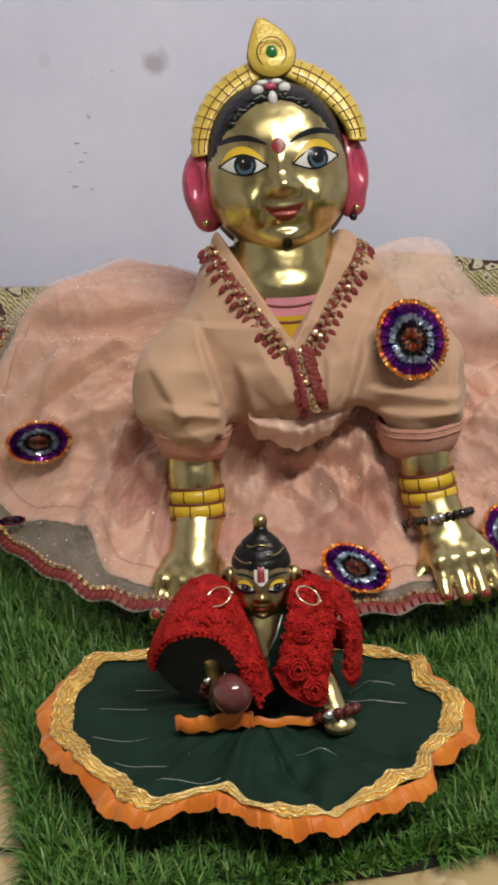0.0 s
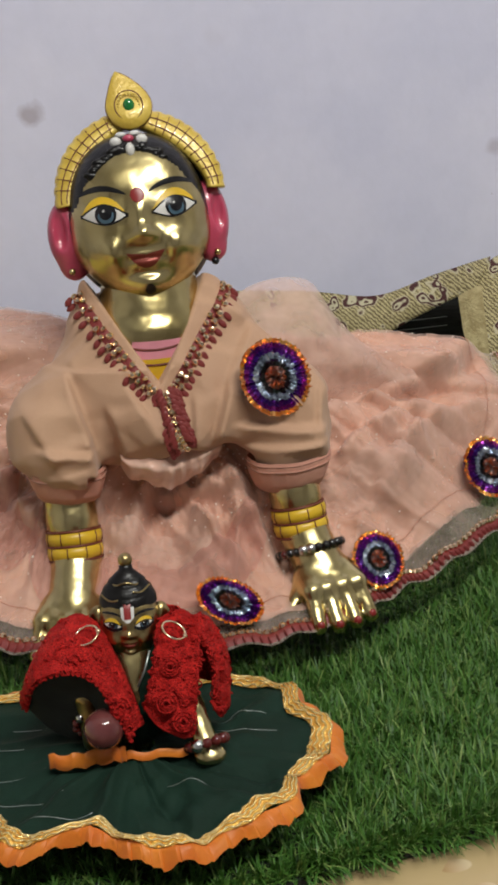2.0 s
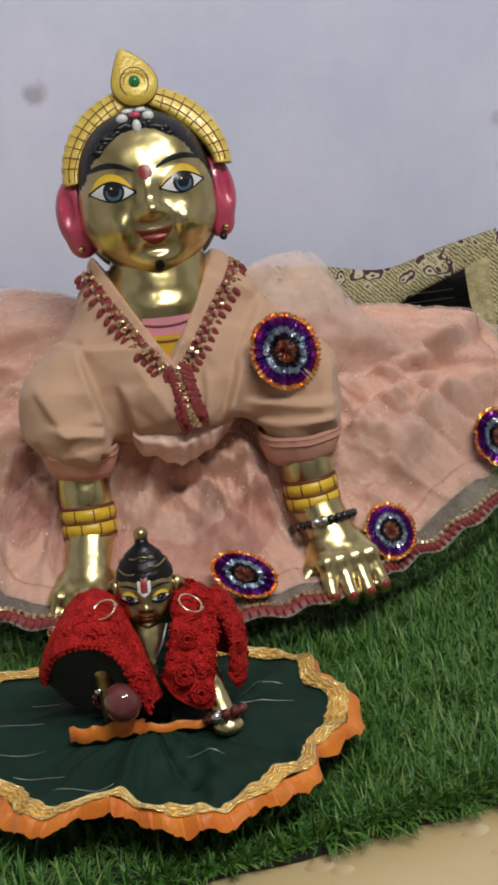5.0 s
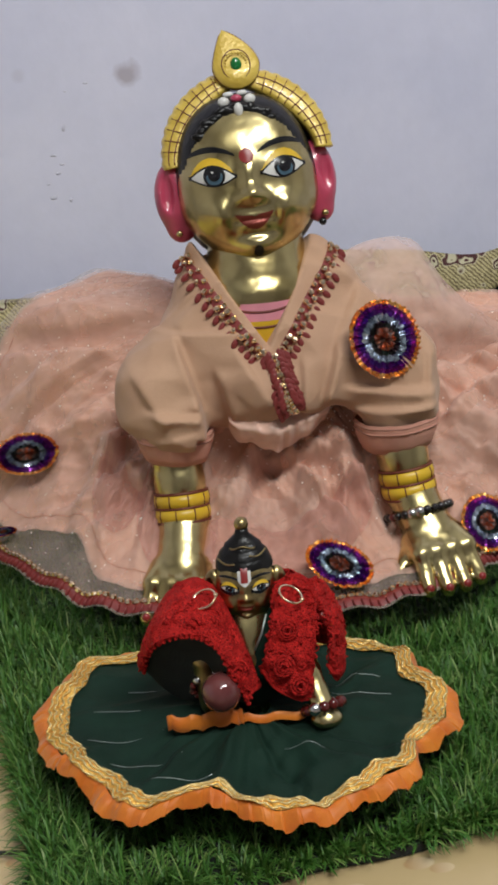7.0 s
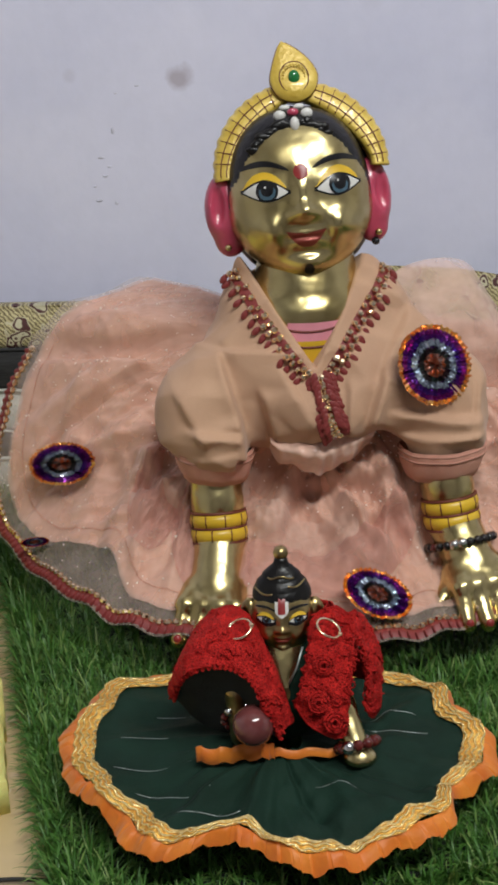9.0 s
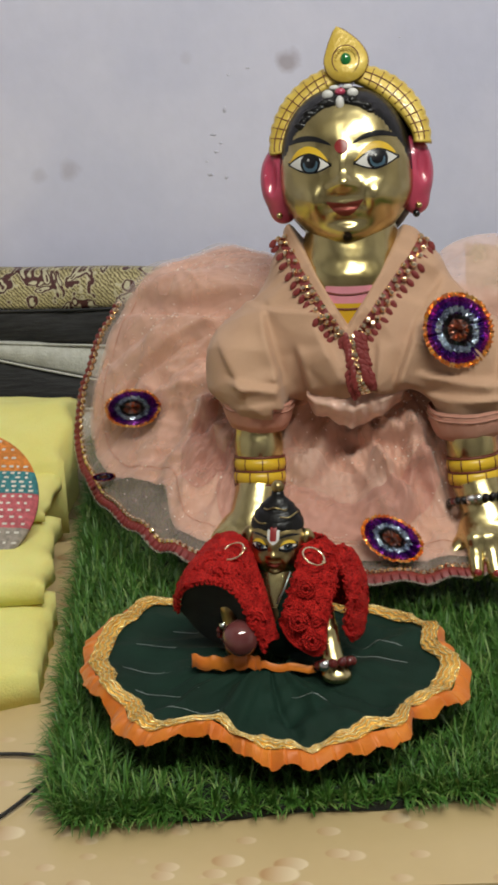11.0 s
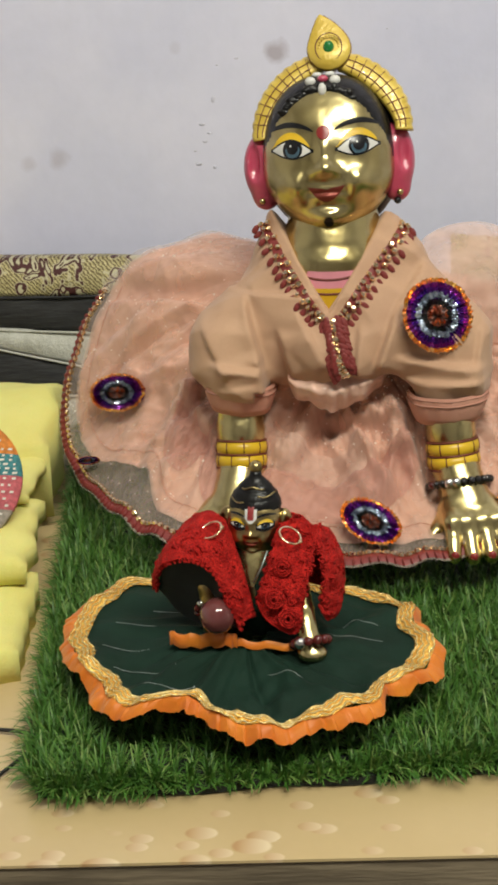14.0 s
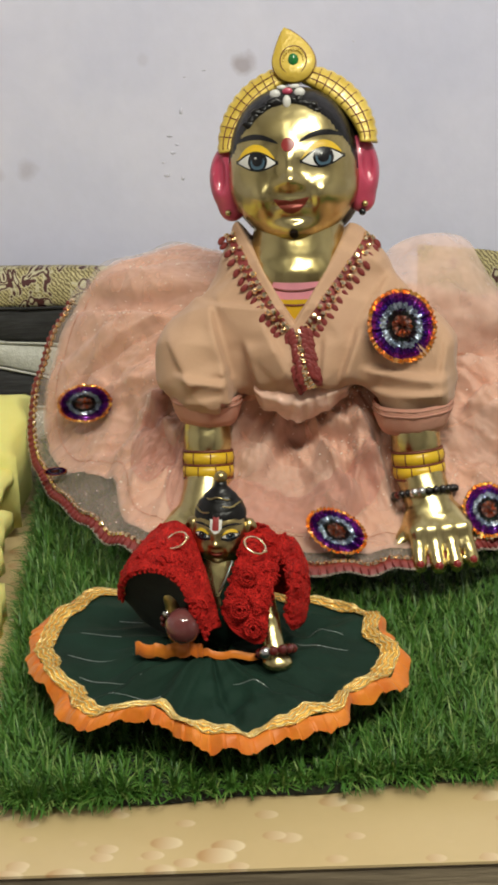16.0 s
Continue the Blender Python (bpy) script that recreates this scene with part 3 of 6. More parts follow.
# ---- large brass figure ----
def head_pieces(pile, M, s, MI, crown=True):
    """Head with painted face, in its own frame (u right, v up, w to the front), scaled by s and laid by M."""
    a, b, c = (0.0412 if crown else 0.0395), (0.0480 if crown else 0.0465), 0.036
    b_up = 0.0545 if crown else 0.0465

    def squeeze(v):
        t = np.clip((-v - 0.004) / 0.042, 0, 1)
        return 1 - (0.52 if crown else 0.15) * t * t

    def relief(u, v):
        g = lambda cu, cv, su, sv, h: h * np.exp(-((u - cu) / su) ** 2 - ((v - cv) / sv) ** 2)
        out = g(0, -0.0046, 0.0046, 0.0046, 0.0086) + g(0, 0.006, 0.0046, 0.011, 0.0040)
        out = out + g(0.0068, -0.0060, 0.0032, 0.0032, 0.0034) + g(-0.0068, -0.0060, 0.0032, 0.0032, 0.0034)
        out = out + g(0.0190, -0.0135, 0.0095, 0.0095, 0.0058) + g(-0.0190, -0.0135, 0.0095, 0.0095, 0.0058)
        out = out - g(0.0118, -0.0165, 0.0030, 0.0070, 0.0022) - g(-0.0118, -0.0165, 0.0030, 0.0070, 0.0022)
        out = out + g(0, -0.0163, 0.009, 0.0024, 0.0018) + g(0, -0.0208, 0.007, 0.0026, 0.0024) - g(0, -0.0185, 0.010, 0.0009, 0.0014)
        out = out + g(0, -0.0340, 0.0095, 0.0075, 0.0056) - g(0, -0.0268, 0.009, 0.0026, 0.0022)
        out = out + g(0.0205, 0.008, 0.011, 0.006, 0.0014) + g(-0.0205, 0.008, 0.011, 0.006, 0.0014)
        return out - g(0.0205, 0.0175, 0.012, 0.004, 0.001) - g(-0.0205, 0.0175, 0.012, 0.004, 0.001)

    def front(u, v):
        q = 1 - (np.abs(u / (a * squeeze(v)))) ** 2.3 - (np.abs(v / np.where(v > 0, b_up, b))) ** 2.3
        return c * np.clip(q, 0.0, 1) ** (1 / 2.3) + relief(u, v)

    def lay(P):
        P = np.array(P, float) * s
        return [(M @ Vector((p[0], -p[2], p[1])))[:] for p in P]

    nu, nv = 120, 90
    V = []
    for i in range(nu):
        lon = 2 * math.pi * i / nu
        for j in range(nv):
            lat = -math.pi / 2 + math.pi * (j + 0.02) / (nv - 0.96)
            e = 2 / 2.3
            sg = lambda x: math.copysign(abs(x) ** e, x)
            u = a * sg(math.cos(lat)) * sg(math.sin(lon))
            w = c * sg(math.cos(lat)) * sg(math.cos(lon))
            v = (b_up if lat > 0 else b) * sg(math.sin(lat))
            u *= float(squeeze(v))
            if w > 0:
                w += float(relief(u, v)) * min(1, w / 0.008)
            V.append((u, v, w))
    Fc = grid_faces(nu, nv, True)
    Va = np.array(V)
    mids = np.array([Va[list(f)].mean(0) for f in Fc])
    oval = (mids[:, 0] / (0.0338 + 0.0058 * np.clip((0.026 - mids[:, 1]) / 0.018, 0, 1))) ** 2 + ((mids[:, 1] - 0.004) / 0.0385) ** 2 + 0.03 * np.sin(mids[:, 0] * 700)
    hair = ((oval > 1) & (mids[:, 1] > 0.002)) | ((mids[:, 2] < 0.004) & (mids[:, 1] > -0.03))
    if not crown:
        hair = (mids[:, 1] > 0.040) | (mids[:, 2] < 0.004)
    pile.add(lay(V), Fc, [MI["hair"] if h else MI["brass"] for h in hair])

    def band(u0, u1, lo, hi, k, eps, n=18, m=4):
        P = []
        for i in range(n + 1):
            u = u0 + (u1 - u0) * i / n
            for j in range(m + 1):
                v = lo(u) + (hi(u) - lo(u)) * j / m
                P.append((u, v, float(front(u, v)) + eps))
        pile.add(lay(P), grid_faces(n + 1, m + 1), MI[k])

    def disc(cu, cv, ru, rv, k, eps, n=14):
        h = lambda u: rv * math.sqrt(max(0, 1 - ((u - cu) / ru) ** 2))
        band(cu - ru, cu + ru, lambda u: cv - h(u), lambda u: cv + h(u), k, eps, n, 4)

    for sd in (-1, 1):
        cu, cv, hw = sd * 0.0200, 0.0078, (0.0122 if crown else 0.0112)
        q = lambda u, cu=cu: min(1, abs((u - cu) / hw)) ** 1.7
        tilt = lambda u, cu=cu, sd=sd: 0.10 * sd * (u - cu)
        open_ = 1.0 if crown else 0.72
        lo = lambda u: cv + tilt(u) - 0.0046 * open_ * (1 - q(u))
        hi = lambda u: cv + tilt(u) + 0.0056 * open_ * (1 - q(u))
        band(cu - hw - 0.0012, cu + hw + 0.0012, lambda u: lo(u) - (0.0010 if crown else 0.0045), lambda u: hi(u) + (0.0012 if crown else 0.0040), "black", 0.00025)
        band(cu - hw, cu + hw, lo, hi, "white", 0.0005)
        iu, r = cu + 0.0008, 0.0062
        ic = lambda u: math.sqrt(max(0, r * r - (u - iu) ** 2))
        band(iu - r, iu + r, lambda u: max(lo(u), cv + 0.0006 - ic(u)), lambda u: min(hi(u), cv + 0.0006 + ic(u)), "black", 0.0008)
        r2 = 0.0046
        ic2 = lambda u: math.sqrt(max(0, r2 * r2 - (u - iu) ** 2))
        band(iu - r2, iu + r2, lambda u: max(lo(u) + 0.0003, cv - ic2(u)), lambda u: min(hi(u), cv + 0.0004 + ic2(u) * 0.5), "blue", 0.0010)
        disc(iu, cv + 0.0014, 0.0036, 0.0038, "black", 0.0013)
        disc(iu - 0.001, cv + 0.0026, 0.0006, 0.0006, "white", 0.0016, 6)
        band(cu - hw - 0.001, cu + hw * 0.92, lambda u: hi(u) + 0.0012, lambda u: hi(u) + 0.0012 + 0.0040 * (1 - q(u) ** 2) + 0.0002, "lid", 0.0003)
        bw = 0.0135
        arch = lambda u, cu=cu, sd=sd: cv + 0.0118 + 0.0036 * (1 - ((u - cu - sd * 0.001) / bw) ** 2) + 0.06 * sd * (u - cu)
        th = lambda u, cu=cu, sd=sd: 0.0016 * (1 - ((u - cu) / (bw * 1.03)) ** 2) ** 0.6 + 0.0001
        band(cu - bw, cu + bw, lambda u: arch(u) - th(u), lambda u: arch(u) + th(u), "black", 0.0003)
    lw = 0.0112
    band(-lw, lw, lambda u: -0.0188 + 0.0042 * (u / lw) ** 2 - 0.0052 * (1 - (u / lw) ** 2), lambda u: -0.0188 + 0.0042 * (u / lw) ** 2 + 0.0028 * (1 - (u / lw) ** 2) * (1 - 0.25 * math.exp(-(u / 0.0018) ** 2)), "lip", 0.0003, 24, 8)
    if crown:
        disc(0, 0.0170, 0.0042, 0.0042, "red", 0.0006)
        disc(0.0, -0.0362, 0.0030, 0.0028, "black", 0.0007)
    else:
        band(-0.0085, 0.0085, lambda u: 0.012 + 90 * u * u, lambda u: 0.0395, "white", 0.0012)
        band(-0.0045, 0.0045, lambda u: 0.0165, lambda u: 0.0395, "red", 0.0020)

    # ears
    for sd in (-1, 1):
        k = 1.12 if sd < 0 else 1.0

        def ear(P, sd=sd, k=k):
            d = ellipsoid(P, (sd * 0.0402, 0.0008, -0.003), (0.0128 * k, 0.0225, 0.0118))
            d = smin(d, ellipsoid(P, (sd * 0.0415, -0.0180, -0.003), (0.0072, 0.0070, 0.006)), 0.004)
            cut = ellipsoid(P, (sd * 0.0470, 0.005, 0.0080), (0.0042, 0.0135, 0.0055))
            return np.maximum(d, -cut)
        Ve, Fe = skin(ear, (sd * 0.042 - 0.02, -0.032, -0.022), (sd * 0.042 + 0.02, 0.034, 0.014), 0.0014)
        Fe = Fe[:, ::-1]
        pile.add(lay(Ve), Fe, MI["ear"])
        if crown:
            pile.add(*[(lay(x[0]), x[1]) for x in [ball((sd * 0.0430, -0.0200, 0.0045), 0.0021)]][0], MI["brass"])
            if sd > 0:
                pile.add(*[(lay(x[0]), x[1]) for x in [ball((sd * 0.0412, -0.0250, 0.002), 0.0024)]][0], MI["black"])
    if not crown:
        # tall hair with ridges and a knob on top
        prof = ((0.026, 0.0375), (0.034, 0.0365), (0.040, 0.0335), (0.0425, 0.0318), (0.0445, 0.0318), (0.050, 0.0260), (0.0525, 0.0240), (0.0545, 0.0238), (0.060, 0.0172), (0.064, 0.0130), (0.068, 0.0100), (0.072, 0.0086), (0.0750, 0.0082), (0.0775, 0.0))
        n = 32
        P = [(r * (1 + 0.02 * math.sin(5 * x)) * math.cos(x), v + 0.0022 * math.cos(2 * x) * (r > 0.01), -0.003 - 0.004 * (v - 0.026) / 0.05 + r * 0.93 * math.sin(x)) for x in np.linspace(0, 2 * math.pi, n, endpoint=False) for v, r in prof]
        pile.add(lay(P), grid_faces(n, len(prof), True), MI["hair"])
        for v, r, a0, a1 in ((0.047, 0.0300, 0.2, 1.3), (0.056, 0.0225, 0.8, 2.4), (0.039, 0.0350, 1.9, 2.8)):
            P = [(r * math.cos(x), v + 0.002 * math.sin(5 * x), -0.005 + r * 0.95 * math.sin(x)) for x in np.linspace(a0, a1, 14)]
            pile.add(*[(lay(x[0]), x[1]) for x in [tube(P, 0.0012, 6)]][0], MI["brass"])
        pile.add(*[(lay(x[0]), x[1]) for x in [ball((0, 0.0810, -0.008), 0.0095, 16, 10)]][0], MI["brass"])
        return

    pile.add(*[(lay(x[0]), x[1]) for x in [ball((0.0008, 0.006, -0.010), (0.0450, 0.0500, 0.027), 40, 24)]][0], MI["hair"])
    # curls along the hairline and the flower in the hair
    rng = random.Random(2)
    for i in range(30):
        u = 0.0325 * math.sin(-0.85 + 1.6 * i / 33)
        v = 0.004 + 0.0390 * math.cos(-0.85 + 1.6 * i / 33)
        w = float(front(u, v))
        pile.add(*[(lay(x[0]), x[1]) for x in [ball((u, v + rng.uniform(-0.0005, 0.002), w - 0.0005), (rng.uniform(0.0026, 0.0044), rng.uniform(0.0016, 0.0032), 0.0017), 9, 6)]][0], MI["hair"])
    for du, dv, ru, rv in ((-0.0075, 0.0015, 0.0028, 0.0024), (0.0075, 0.0015, 0.0028, 0.0024), (0, -0.0035, 0.0021, 0.0033), (-0.004, 0.0055, 0.0026, 0.0014), (0.004, 0.0055, 0.0026, 0.0014)):
        pile.add(*[(lay(x[0]), x[1]) for x in [ball((du, 0.0470 + 1.15 * dv, float(front(du, 0.0470 + 1.15 * dv)) + 0.0014), (1.25 * ru, 1.25 * rv, 0.0018), 10, 6)]][0], MI["white"])
    pile.add(*[(lay(x[0]), x[1]) for x in [ball((0, 0.0500, float(front(0.0, 0.0500)) + 0.0012), (0.0034, 0.0024, 0.0022), 10, 6)]][0], MI["ear"])

    # arched crown band
    cv, nA, prof = 0.0203, 150, 14

    def lean_back(v):
        return -0.22 * max(0, v - 0.01)

    def arch_at(x, g):
        """On the crown's band: x round the arch, g from the inner to the outer edge."""
        co, si = math.cos(x), math.sin(x)
        inner = (abs(co) / 0.0388) ** 1.4 + (max(0.0, si) / 0.0378) ** 1.4
        ri = inner ** (-1 / 1.4)
        ro = 1 / math.hypot(co / 0.0494, si / 0.0482)
        r = ri + (ro - ri) * g
        return r * co + 0.0028, cv + r * si

    V = []
    for i in range(nA + 1):
        x = math.radians(-4 + 188 * i / nA)
        flute = 0.0009 * abs(math.sin(22.5 * x))
        for j in range(prof):
            y = 2 * math.pi * j / prof
            g = 0.5 + 0.5 * math.copysign(abs(math.cos(y)) ** 0.42, math.cos(y))
            w = 0.003 + 0.0095 * math.copysign(abs(math.sin(y)) ** 0.42, math.sin(y))
            u, v = arch_at(x, g)
            k = 1 + flute * g ** 3 / math.hypot(u, v - cv)
            V.append((u * k, cv + (v - cv) * k, w + lean_back(v) - 0.0035 * g ** 3))
    Fc = []
    for i in range(nA):
        for j in range(prof):
            p, q = i * prof, (i + 1) * prof
            Fc.append((p + j, p + (j + 1) % prof, q + (j + 1) % prof, q + j))
    Fc += [tuple(range(prof))[::-1], tuple(range(nA * prof, (nA + 1) * prof))]
    pile.add(lay(V), [f[::-1] for f in Fc], MI["crown"])

    def crown_line(pts, r):
        pile.add(*[(lay(x[0]), x[1]) for x in [tube(pts, r, 5)]][0], MI["line"])

    def on_arch(x, g):
        u, v = arch_at(math.radians(x), g)
        return (u, v, 0.0124 + lean_back(v) - 0.0035 * g ** 3)

    for g in (0.36, 0.66):
        for x0, x1 in ((-2, 74), (106, 182)):
            crown_line([on_arch(x, g) for x in np.linspace(x0, x1, 30)], 0.00036)
    for x in list(range(4, 73, 8)) + list(range(108, 180, 8)):
        crown_line([on_arch(x, g) for g in (0.14, 0.4, 0.7, 0.92)], 0.00034)
    # leaf on the crown's middle
    n = 44
    out = []
    for i in range(n):
        t = i / n
        x = 2 * math.pi * t
        yy = 0.0140 * math.cos(x)
        if math.cos(x) > 0:
            yy = 0.0210 * math.cos(x) ** 1.3
        hw = 0.0135 * math.sin(x) * (1 - 0.15 * max(0, math.cos(x)))
        if math.cos(x) > 0:
            hw = 0.0135 * math.copysign(abs(math.sin(x)) ** 1.7, math.sin(x))
        out.append((hw + 0.0036 - 0.0050 * max(0, math.cos(x)) ** 3, 0.0702 + yy))
    V = []
    for k, w in ((1.0, 0.0), (1.0, 0.0148), (0.94, 0.0158), (0.45, 0.0163)):
        V += [((u - 0.0036) * k + 0.0036, 0.0702 + (v - 0.0702) * k, w + lean_back(v)) for u, v in out]
    V.append((0.0036, 0.0702, 0.0165 + lean_back(0.0702)))
    Fc = [(k * n + i, k * n + (i + 1) % n, (k + 1) * n + (i + 1) % n, (k + 1) * n + i) for k in range(3) for i in range(n)]
    Fc += [(3 * n + i, 3 * n + (i + 1) % n, 4 * n) for i in range(n)] + [tuple(range(n))[::-1]]
    pile.add(lay(V), [f[::-1] for f in Fc], MI["crown"])
    crown_line([(u * 1.0, v, 0.0136 + lean_back(v)) for u, v in out[2:-2]], 0.00045)
    lb = lean_back(0.0702)
    crown_line([(0.0036 + 0.0082 * math.cos(x), 0.0702 + 0.0088 * math.sin(x), 0.0168 + lb - 0.22 * 0.0088 * math.sin(x)) for x in np.linspace(0, 6.28, 30)], 0.00035)
    pile.add(*[(lay(x[0]), x[1]) for x in [ball((0.0036, 0.0702, 0.0165 + lb), (0.0034, 0.0042, 0.0022), 14, 8)]][0], MI["gem"])
    rng = random.Random(9)
    for i in range(22):
        x = 2 * math.pi * i / 22
        pile.add(*[(lay(y[0]), y[1]) for y in [ball((0.0036 + 0.0062 * math.cos(x), 0.0702 + 0.0068 * math.sin(x), 0.0163 + lb - 0.22 * 0.0068 * math.sin(x)), (0.0008, 0.0008, 0.0006), 6, 4)]][0], MI["crown"])


FIG_MATS = [BRASS, HAIR, CROWN, CROWN_LINE, PINK_EAR, WHITE_PAINT, EYE_BLUE, EYE_BLACK, LID_YELLOW, RED_PAINT, LIP, GREEN_GEM, PALE_PINK]
MI = {k: i for i, k in enumerate(("brass", "hair", "crown", "line", "ear", "white", "blue", "black", "lid", "red", "lip", "gem", "pale"))}

HEAD = Matrix.Translation((0.0035, 0.0350, 0.2622)) @ Matrix.Rotation(math.radians(-4), 4, "Z") @ Matrix.Rotation(math.radians(-11), 4, "X") @ Matrix.Rotation(math.radians(-3.2), 4, "Y")

ARM_L = [(-0.056, 0.006, 0.132), (-0.0555, -0.004, 0.100), (-0.0555, -0.010, 0.078), (-0.060, -0.030, 0.056)]
ARM_R = [(0.0745, -0.014, 0.132), (0.0765, -0.020, 0.105), (0.0785, -0.024, 0.086), (0.0860, -0.042, 0.062)]
PALMS = (((-0.060, -0.030, 0.057), (-0.068, -0.056, 0.050), -1), ((0.0860, -0.042, 0.063), (0.092, -0.070, 0.054), 1))


def body_form(P):
    d = capsule(P, (0.006, 0.034, 0.235), (0.004, 0.026, 0.200), 0.0275, 0.034)
    d = smin(d, ellipsoid(P, (0.004, 0.027, 0.2085), (0.0335, 0.0330, 0.0105)), 0.0035)
    d = smin(d, ellipsoid(P, (0.004, 0.030, 0.178), (0.050, 0.036, 0.034)), 0.012)
    d = smin(d, ellipsoid(P, (0.004, 0.060, 0.085), (0.045, 0.045, 0.055)), 0.02)
    d = smin(d, ellipsoid(P, (0.004, 0.075, 0.055), (0.055, 0.06, 0.030)), 0.02)
    for arm in (ARM_L, ARM_R):
        for (p, q), (ra, rb) in zip(zip(arm, arm[1:]), ((0.0150, 0.0145), (0.0145, 0.0145), (0.0145, 0.0155))):
            d = smin(d, capsule(P, p, q, ra, rb), 0.004)
    for wrist, tip, sd in PALMS:
        w, t = np.array(wrist), np.array(tip)
        ahead = (t - w) / np.linalg.norm(t - w)
        side = np.cross(ahead, (0, 0, 1.0))
        side /= np.linalg.norm(side)
        if side[0] < 0:
            side = -side
        for i, (o, ln) in enumerate(((-0.0150, 0.85), (-0.0052, 1.0), (0.0048, 1.0), (0.0145, 0.84))):
            k = w + ahead * 0.004 + side * o * 0.70
            knuckle = w + ahead * 0.017 + side * o * 0.95 + np.array((0, 0, 0.001))
            end = w + ahead * (0.018 + 0.0150 * ln) + side * o * 1.12 + np.array((0, 0, -0.011))
            d = smin(d, capsule(P, k, knuckle, 0.0098, 0.0070), 0.0025)
            d = smin(d, capsule(P, knuckle, end, 0.0054, 0.0046), 0.0006)
        th0 = w + side * (-0.010 if sd > 0 else 0.010) + np.array((0, 0, -0.002))
        th1 = w + ahead * 0.012 + side * (-0.026 if sd > 0 else 0.022) + np.array((0, 0, -0.010))
        d = smin(d, capsule(P, th0, th1, 0.0065, 0.0045), 0.003)
    return d


def build_large_figure():
    pile = Pile()
    head_pieces(pile, HEAD, 1.0, MI)
    V, Fc = skin(body_form, (-0.10, -0.095, 0.022), (0.13, 0.14, 0.245), 0.0021)
    mid = V[Fc].mean(1)
    k = np.full(len(Fc), MI["brass"])
    front_ = (mid[:, 1] < 0.02)
    ring = mid[:, 2] + 0.3 * mid[:, 1]
    k[front_ & (ring > 0.1900) & (ring < 0.2010) & (np.abs(mid[:, 0]) < 0.045)] = MI["pale"]
    k[front_ & (ring > 0.155) & (ring < 0.1900) & (np.abs(mid[:, 0]) < 0.045)] = MI["lid"]
    pile.add(V, Fc, k.tolist())
    # painted lines of the necklace
    for up in (0.1985, 0.1895):
        P = []
        for u in np.linspace(-0.026, 0.030, 24):
            q = shoot(body_form, (u, -0.06, up + 7 * (u - 0.002) ** 2), (0, 1, 0))
            P.append(q)
        pile.add(*tube(P, 0.0007, 5), MI["line"])
    # painted bangles and nails
    for arm, back in ((ARM_L, 0.0085), (ARM_R, 0.0045)):
        p, q = Vector(arm[1]), Vector(arm[2])
        ax = (q - p).normalized()
        mid_ = q - ax * back
        side = ax.cross(Vector((0, 1, 0))).normalized()
        fr = side.cross(ax)
        for off in (-0.0042, 0.0042):
            V2, n = [], 40
            prof = ((-0.0040, 0.0140), (-0.0036, 0.0160), (0.0, 0.0167), (0.0036, 0.0160), (0.0040, 0.0140))
            for i in range(n):
                x = 2 * math.pi * i / n
                for z, r in prof:
                    V2.append(mid_ + ax * (off + z) + r * (math.cos(x) * side + math.sin(x) * fr))
            pile.add(V2, grid_faces(n, 5, True), MI["lid"])
            for i in range(9):
                x = 2 * math.pi * i / 9 + (0.2 if off > 0 else 0)
                d = math.cos(x) * side + math.sin(x) * fr
                pile.add(*tube([mid_ + ax * (off + z) + r * d for z, r in ((-0.0034, 0.0162), (0, 0.0167), (0.0034, 0.0162))], 0.00042, 5), MI["line"])
        for off in (-0.0086, 0.0, 0.0086):
            n = 36
            pile.add(*tube([mid_ + ax * off + 0.0157 * (math.cos(2 * math.pi * i / n) * side + math.sin(2 * math.pi * i / n) * fr) for i in range(n)], 0.00085, 6, True), MI["line"])
    for wrist, tip, sd in PALMS:
        w, t = np.array(wrist), np.array(tip)
        ahead = (t - w) / np.linalg.norm(t - w)
        side = np.cross(ahead, (0, 0, 1.0))
        side /= np.linalg.norm(side)
        if side[0] < 0:
            side = -side
        for o, ln in ((-0.0150, 0.85), (-0.0052, 1.0), (0.0048, 1.0), (0.0145, 0.84)):
            e = w + ahead * (0.018 + 0.0165 * ln) + side * o * 1.12 + np.array((0, -0.0012, -0.0088))
            pile.add(*ball(e, (0.0026, 0.0020, 0.0028), 8, 6), MI["red"])
    ob = pile.done("figure_statue", FIG_MATS)
    return tagged(ob, "large polished brass crawling figure statue with painted crown", "statue")


build_large_figure()


